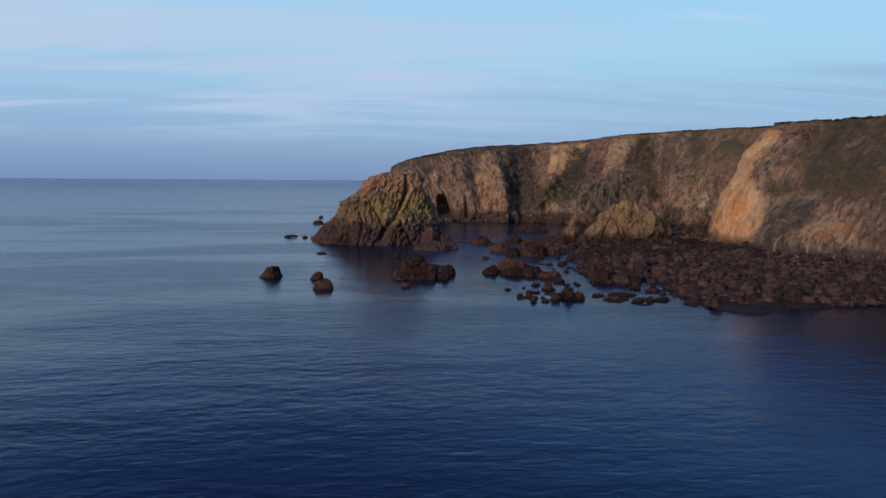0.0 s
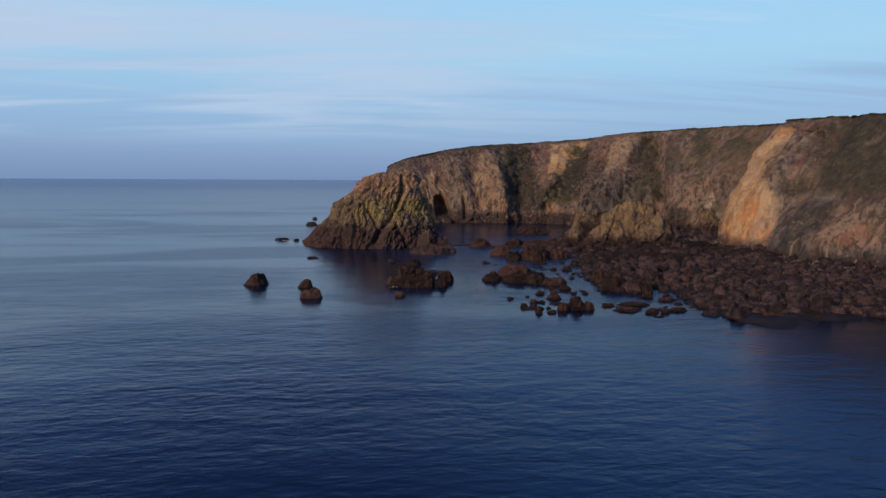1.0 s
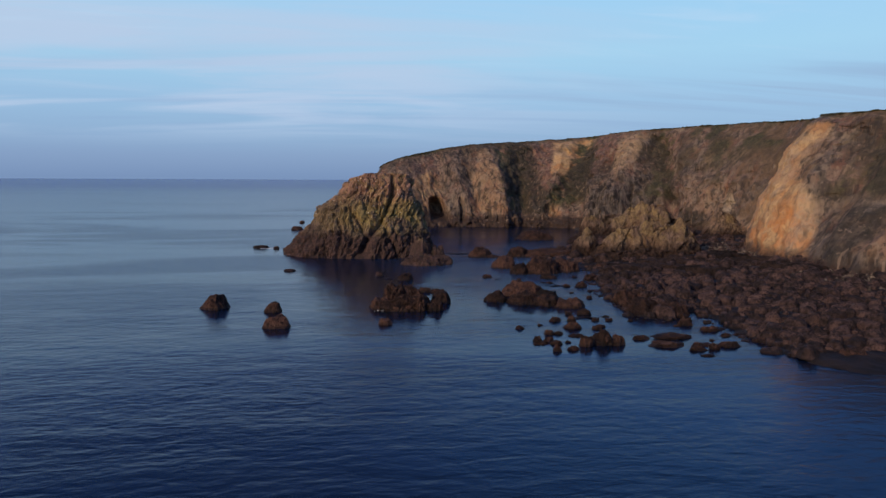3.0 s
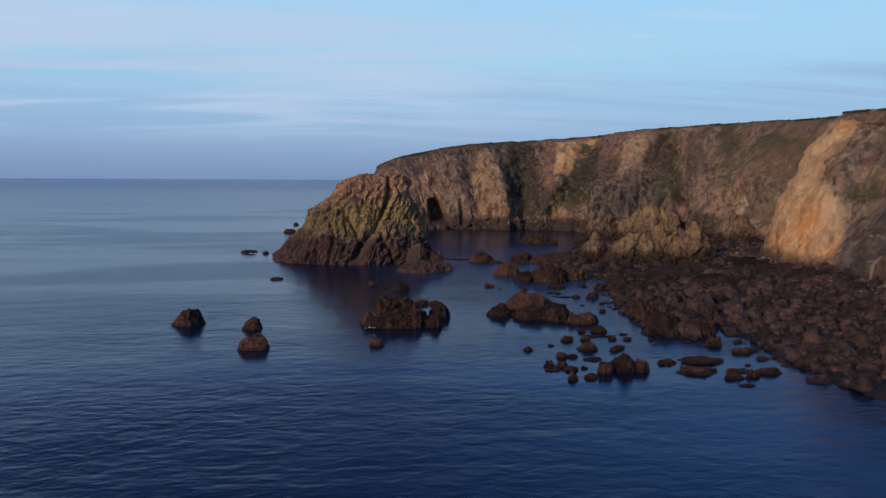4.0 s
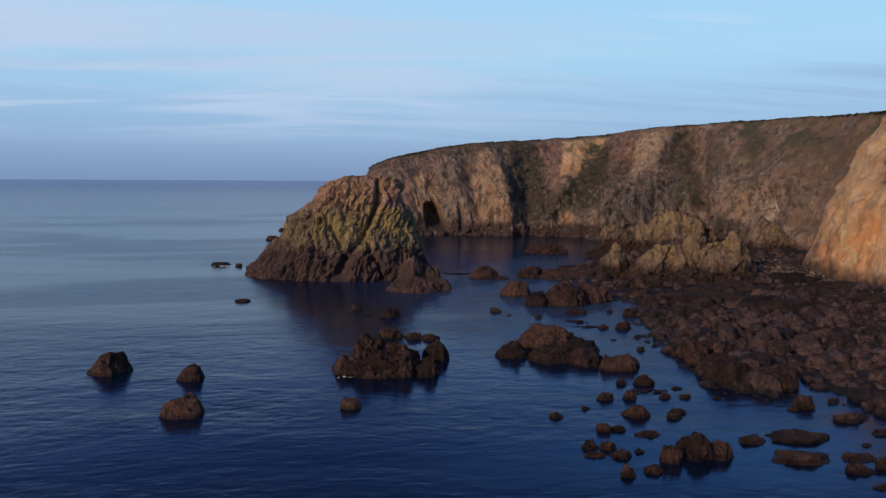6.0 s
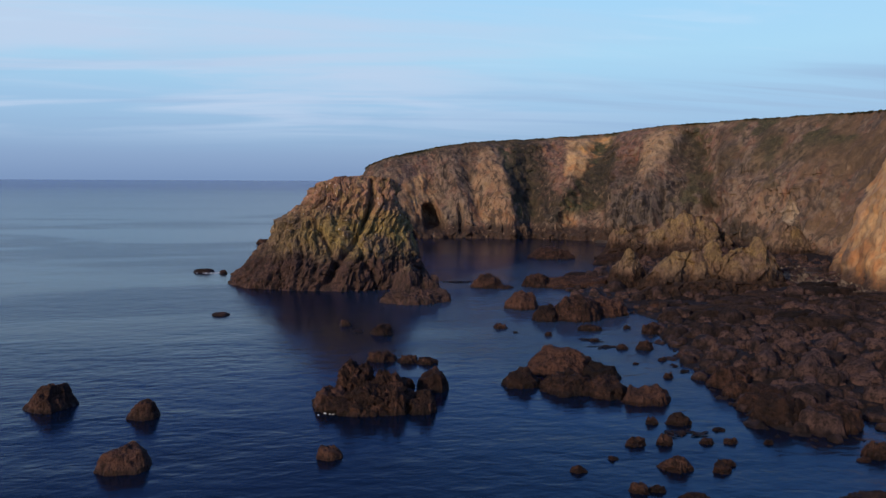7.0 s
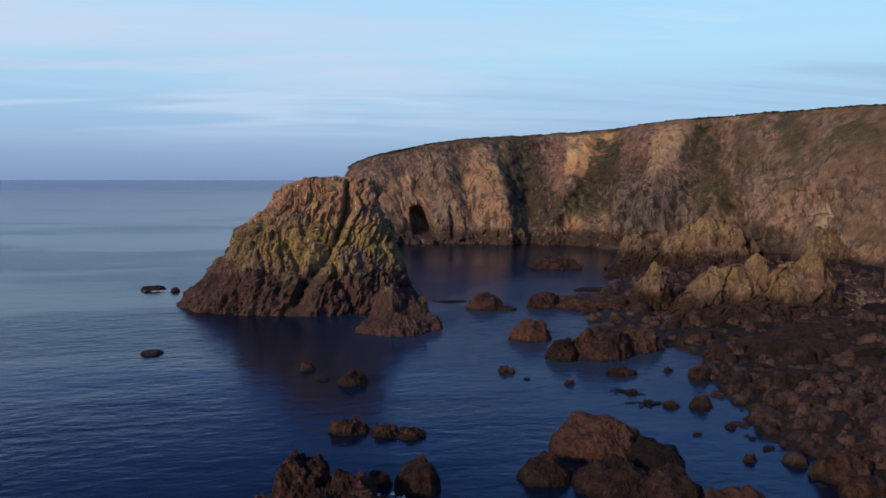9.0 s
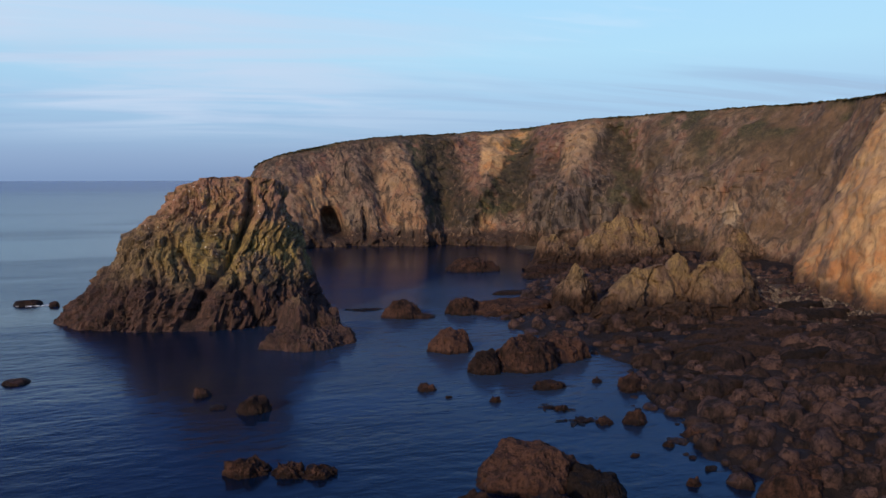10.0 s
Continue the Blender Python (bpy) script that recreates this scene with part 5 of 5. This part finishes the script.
for k, (x, y, w, d, h) in enumerate(((96.5, 287.0, 14.0, 9.0, 11.5), (104.5, 273.5, 13.0, 9.0, 11.0), (89.0, 289.5, 8.0, 6.0, 9.0), (71.0, 299.0, 10.0, 6.0, 7.5), (60.0, 300.5, 9.0, 5.0, 5.5))):
    rock("outcrop", x, y, w, d, h, 170 + k, "grey-brown cracked outcrop against the cliff's foot", "outcrop", MAT_CLIFF, z=-0.3, group="outcrops under the cliff",
         jag=1.0, crest=0.25, boxy=0.75, bed=1.7, detail=1.3)


# ---- boulders on the foreshore ----
def build_boulders():
    shapes = []
    for k in range(9):
        rnd = random.Random(k)
        h = rnd.uniform(0.55, 0.85)
        P = rock_points(1.0, rnd.uniform(0.6, 0.9), h, 200 + k, 12, 20, 0.3, boxy=0.58, sink=0.1, crest=0.10, cuts=15, steep=0.92)
        shapes.append((mesh_from("boulder", P, grid_faces(12, 20, True), MAT_BOULDER, sharp=55.0), P))
    rng = np.random.default_rng(11)
    pts = np.column_stack([rng.uniform(39.5, 104, 14000), rng.uniform(98, 236, 14000)])
    h, d = shore_height(pts)
    ok = (d > -2.6) & (h > -1.2) & (rng.random(len(pts)) < smooth(-3.5, 0.6, d)) & ((rng.random(len(pts)) < 0.30) | (pts[:, 1] < 160 + 0.10 * (pts[:, 0] - 50)))
    pts, h, d = pts[ok], h[ok], d[ok]
    size = np.clip(rng.lognormal(-0.30, 0.52, len(pts)), 0.35, 2.5)
    order, kept, grid = np.argsort(-size), [], {}
    for i in order:
        cell = (int(pts[i, 0] // 3), int(pts[i, 1] // 3))
        near = [j for a in (-1, 0, 1) for b in (-1, 0, 1) for j in grid.get((cell[0] + a, cell[1] + b), ())]
        if all(np.hypot(*(pts[i] - pts[j])) > 0.42 * (size[i] + size[j]) for j in near):
            grid.setdefault(cell, []).append(i)
            kept.append(i)
    kept = sorted(kept, key=lambda i: np.hypot(pts[i, 0] - 46, (pts[i, 1] - 142) * 0.7) - 3 * size[i])
    stuff_v, stuff_f, base = [], [], 0
    first = {}
    for n, i in enumerate(kept):
        k = int(rng.integers(len(shapes)))
        me, P = shapes[k]
        s, turn, z = size[i] * 1.32, rng.uniform(0, 360), max(h[i], -0.25 * size[i]) - 0.15 * size[i]
        squash = rng.uniform(0.5, 0.9)
        if n < 300:
            m = Matrix.LocRotScale((*pts[i], z), Euler((rng.normal(0, 0.12), rng.normal(0, 0.12), radians(turn))), (s, s, s * squash))
            if k not in first:
                ob = new("boulder", me)
                ob.matrix_basis = m
                first[k] = tagged(ob, "dark reddish-brown boulder lying on the foreshore", "boulder", "boulders on the foreshore")
            else:
                ob = first[k].copy()
                scene.collection.objects.link(ob)
                ob.matrix_basis = m
        else:
            c, q = math.cos(radians(turn)), math.sin(radians(turn))
            V = P * (s, s, s * squash)
            V[:, :2] = V[:, :2] @ np.array(((c, q), (-q, c)))
            stuff_v.append(V + (*pts[i], z))
            stuff_f.append(grid_faces(12, 20, True) + base)
            base += len(V)
    ob = new("boulder_field", mesh_from("boulder_field", np.concatenate(stuff_v), np.concatenate(stuff_f), MAT_BOULDER))
    tagged(ob, "field of dark weedy boulders below the cliff", "boulders", kind="stuff")


build_boulders()


def build_ledges():
    """Long low ribs of weedy bedrock between the boulders."""
    rng = np.random.default_rng(23)
    shapes = [mesh_from("weedy_ledge", rock_points(1.0, 0.42, 0.2, 320 + k, 14, 44, 0.6, boxy=0.5, sink=0.12, crest=0.35, bed=0.06), grid_faces(14, 44, True), MAT_LEDGE, sharp=32.0) for k in range(5)]
    first = {}
    for n in range(46):
        x, y = rng.uniform(50, 86), rng.uniform(149, 180)
        h, d = shore_height(np.array([[x, y]]))
        if d[0] < 3:
            continue
        k, s = n % 5, rng.uniform(4.0, 9.0)
        m = Matrix.LocRotScale((x, y, h[0] - 0.1), Euler((rng.normal(0, 0.05), rng.normal(0, 0.04), rng.normal(-0.15, 0.22))), (s, s * rng.uniform(0.6, 0.9), s * rng.uniform(0.55, 0.9)))
        if k not in first:
            ob = first[k] = tagged(new("weedy_ledge", shapes[k]), "long low ledge of dark weedy rock on the foreshore", "ledge", "ledges on the foreshore")
        else:
            ob = first[k].copy()
            scene.collection.objects.link(ob)
        ob.matrix_basis = m


build_ledges()


def build_pebbles():
    """Pale storm stones at the head of the beach, under the slip."""
    P = rock_points(1.0, 0.8, 0.6, 300, 7, 9, 0.5, sink=0.1)
    f = grid_faces(7, 9, True)
    rng = np.random.default_rng(5)
    vs, fs = [], []
    for n in range(2200):
        x, y = rng.normal(87, 4.5), rng.uniform(128, 205)
        z, _ = shore_height(np.array([[x, y]]))
        s, a = rng.uniform(0.2, 0.65), rng.uniform(0, 6.28)
        c, q = math.cos(a), math.sin(a)
        V = P * s
        V[:, :2] = V[:, :2] @ np.array(((c, q), (-q, c)))
        fs.append(f + len(vs) * len(P))
        vs.append(V + (x, y, z[0] - 0.02))
    ob = new("beach_stones", mesh_from("beach_stones", np.concatenate(vs), np.concatenate(fs), MAT_PEBBLE))
    tagged(ob, "pale loose stones at the foot of the cliff", "stones", kind="stuff")


build_pebbles()


def build_scrub():
    """Low heath along the rim: many small uneven clumps."""
    P = rock_points(1.0, 1.0, 0.6, 401, 6, 9, 0.9, boxy=0.9, sink=0.1, crest=0.5)
    f = grid_faces(6, 9, True)
    rng = np.random.default_rng(9)
    vs, fs = [], []
    for n in range(3600):
        i = int(rng.integers(20, len(RIM) - 60))
        back = rng.uniform(-0.3, 3.5)
        p = RIM[i].copy()
        p[:2] += INLAND[i] * back
        s, a = rng.uniform(0.4, 1.1), rng.uniform(0, 6.28)
        c, q = math.cos(a), math.sin(a)
        V = P * (s * 1.3, s * 1.3, s * rng.uniform(0.35, 0.7))
        V[:, :2] = V[:, :2] @ np.array(((c, q), (-q, c)))
        fs.append(f + len(vs) * len(P))
        vs.append(V + p + (0, 0, -0.1))
    ob = new("rim_scrub", mesh_from("rim_scrub", np.concatenate(vs), np.concatenate(fs), MAT_SCRUB))
    tagged(ob, "dark low heath scrub along the cliff edge", "scrub", kind="stuff")


build_scrub()


def build_foam(name, x, y, w, d, seed, label, flake=0.08):
    """A thin broken sheet of foam lying on the water: many small flakes."""
    rng = np.random.default_rng(seed)
    vs, fs = [], []
    for n in range(int(7 * w)):
        r, a = rng.random() ** 0.6, rng.uniform(0, 6.28)
        cx, cy, q = 0.5 * w * r * math.cos(a), 0.5 * d * r * math.sin(a), flake * rng.uniform(0.4, 1.5)
        k = 7
        ring = [(cx + q * 1.8 * rng.uniform(0.6, 1) * math.cos(2 * math.pi * i / k), cy + q * rng.uniform(0.6, 1) * math.sin(2 * math.pi * i / k), rng.uniform(0.02, 0.05)) for i in range(k)]
        b = len(vs)
        vs += [(cx, cy, 0.09)] + ring
        fs += [(b, b + 1 + i, b + 1 + (i + 1) % k) for i in range(k)]
    ob = new(name, mesh_from(name, vs, fs, MAT_FOAM))
    ob.matrix_basis = pose(x, y, 0.0)
    return tagged(ob, label, "foam", kind="stuff")


build_foam("surf", -23.2, 219.0, 6.0, 1.6, 1, "white surf round a skerry", 0.20)
build_foam("surf", 5.6, 128.8, 1.6, 1.0, 2, "white surf at the reef's edge")
build_foam("surf", 13.6, 134.2, 2.4, 1.0, 3, "white surf between reef and boulder")


def build_weed(x, y, w, d, n, seed):
    """Floating kelp: many small leathery blades just breaking the surface."""
    rng = np.random.default_rng(seed)
    vs, fs = [], []
    for i in range(n):
        cx, cy, a, q = rng.normal(0, w / 4), rng.normal(0, d / 4), rng.uniform(0, 6.28), rng.uniform(0.25, 0.7)
        c, t = math.cos(a), math.sin(a)
        b = len(vs)
        for u, v, z in ((-1, 0, 0.0), (-0.4, 0.25, 0.06), (0.5, 0.2, 0.08), (1, 0, 0.0), (0.5, -0.2, 0.05), (-0.4, -0.25, 0.04)):
            vs.append((cx + q * (u * c - v * t), cy + q * (u * t + v * c), z + 0.02))
        fs += [(b, b + 5, b + 4), (b, b + 4, b + 3), (b, b + 3, b + 2), (b, b + 2, b + 1)]
    ob = new("kelp", mesh_from("kelp", vs, fs, MAT_REEF))
    ob.matrix_basis = pose(x, y, 0.0)
    return tagged(ob, "dark floating kelp breaking the surface", "kelp", kind="stuff")


build_weed(27.0, 202.5, 7.0, 3.0, 90, 1)
build_weed(37.5, 149.5, 3.0, 1.6, 30, 2)
build_weed(36.5, 153.0, 2.4, 1.2, 24, 3)
build_weed(33.8, 121.6, 3.0, 1.2, 24, 4)
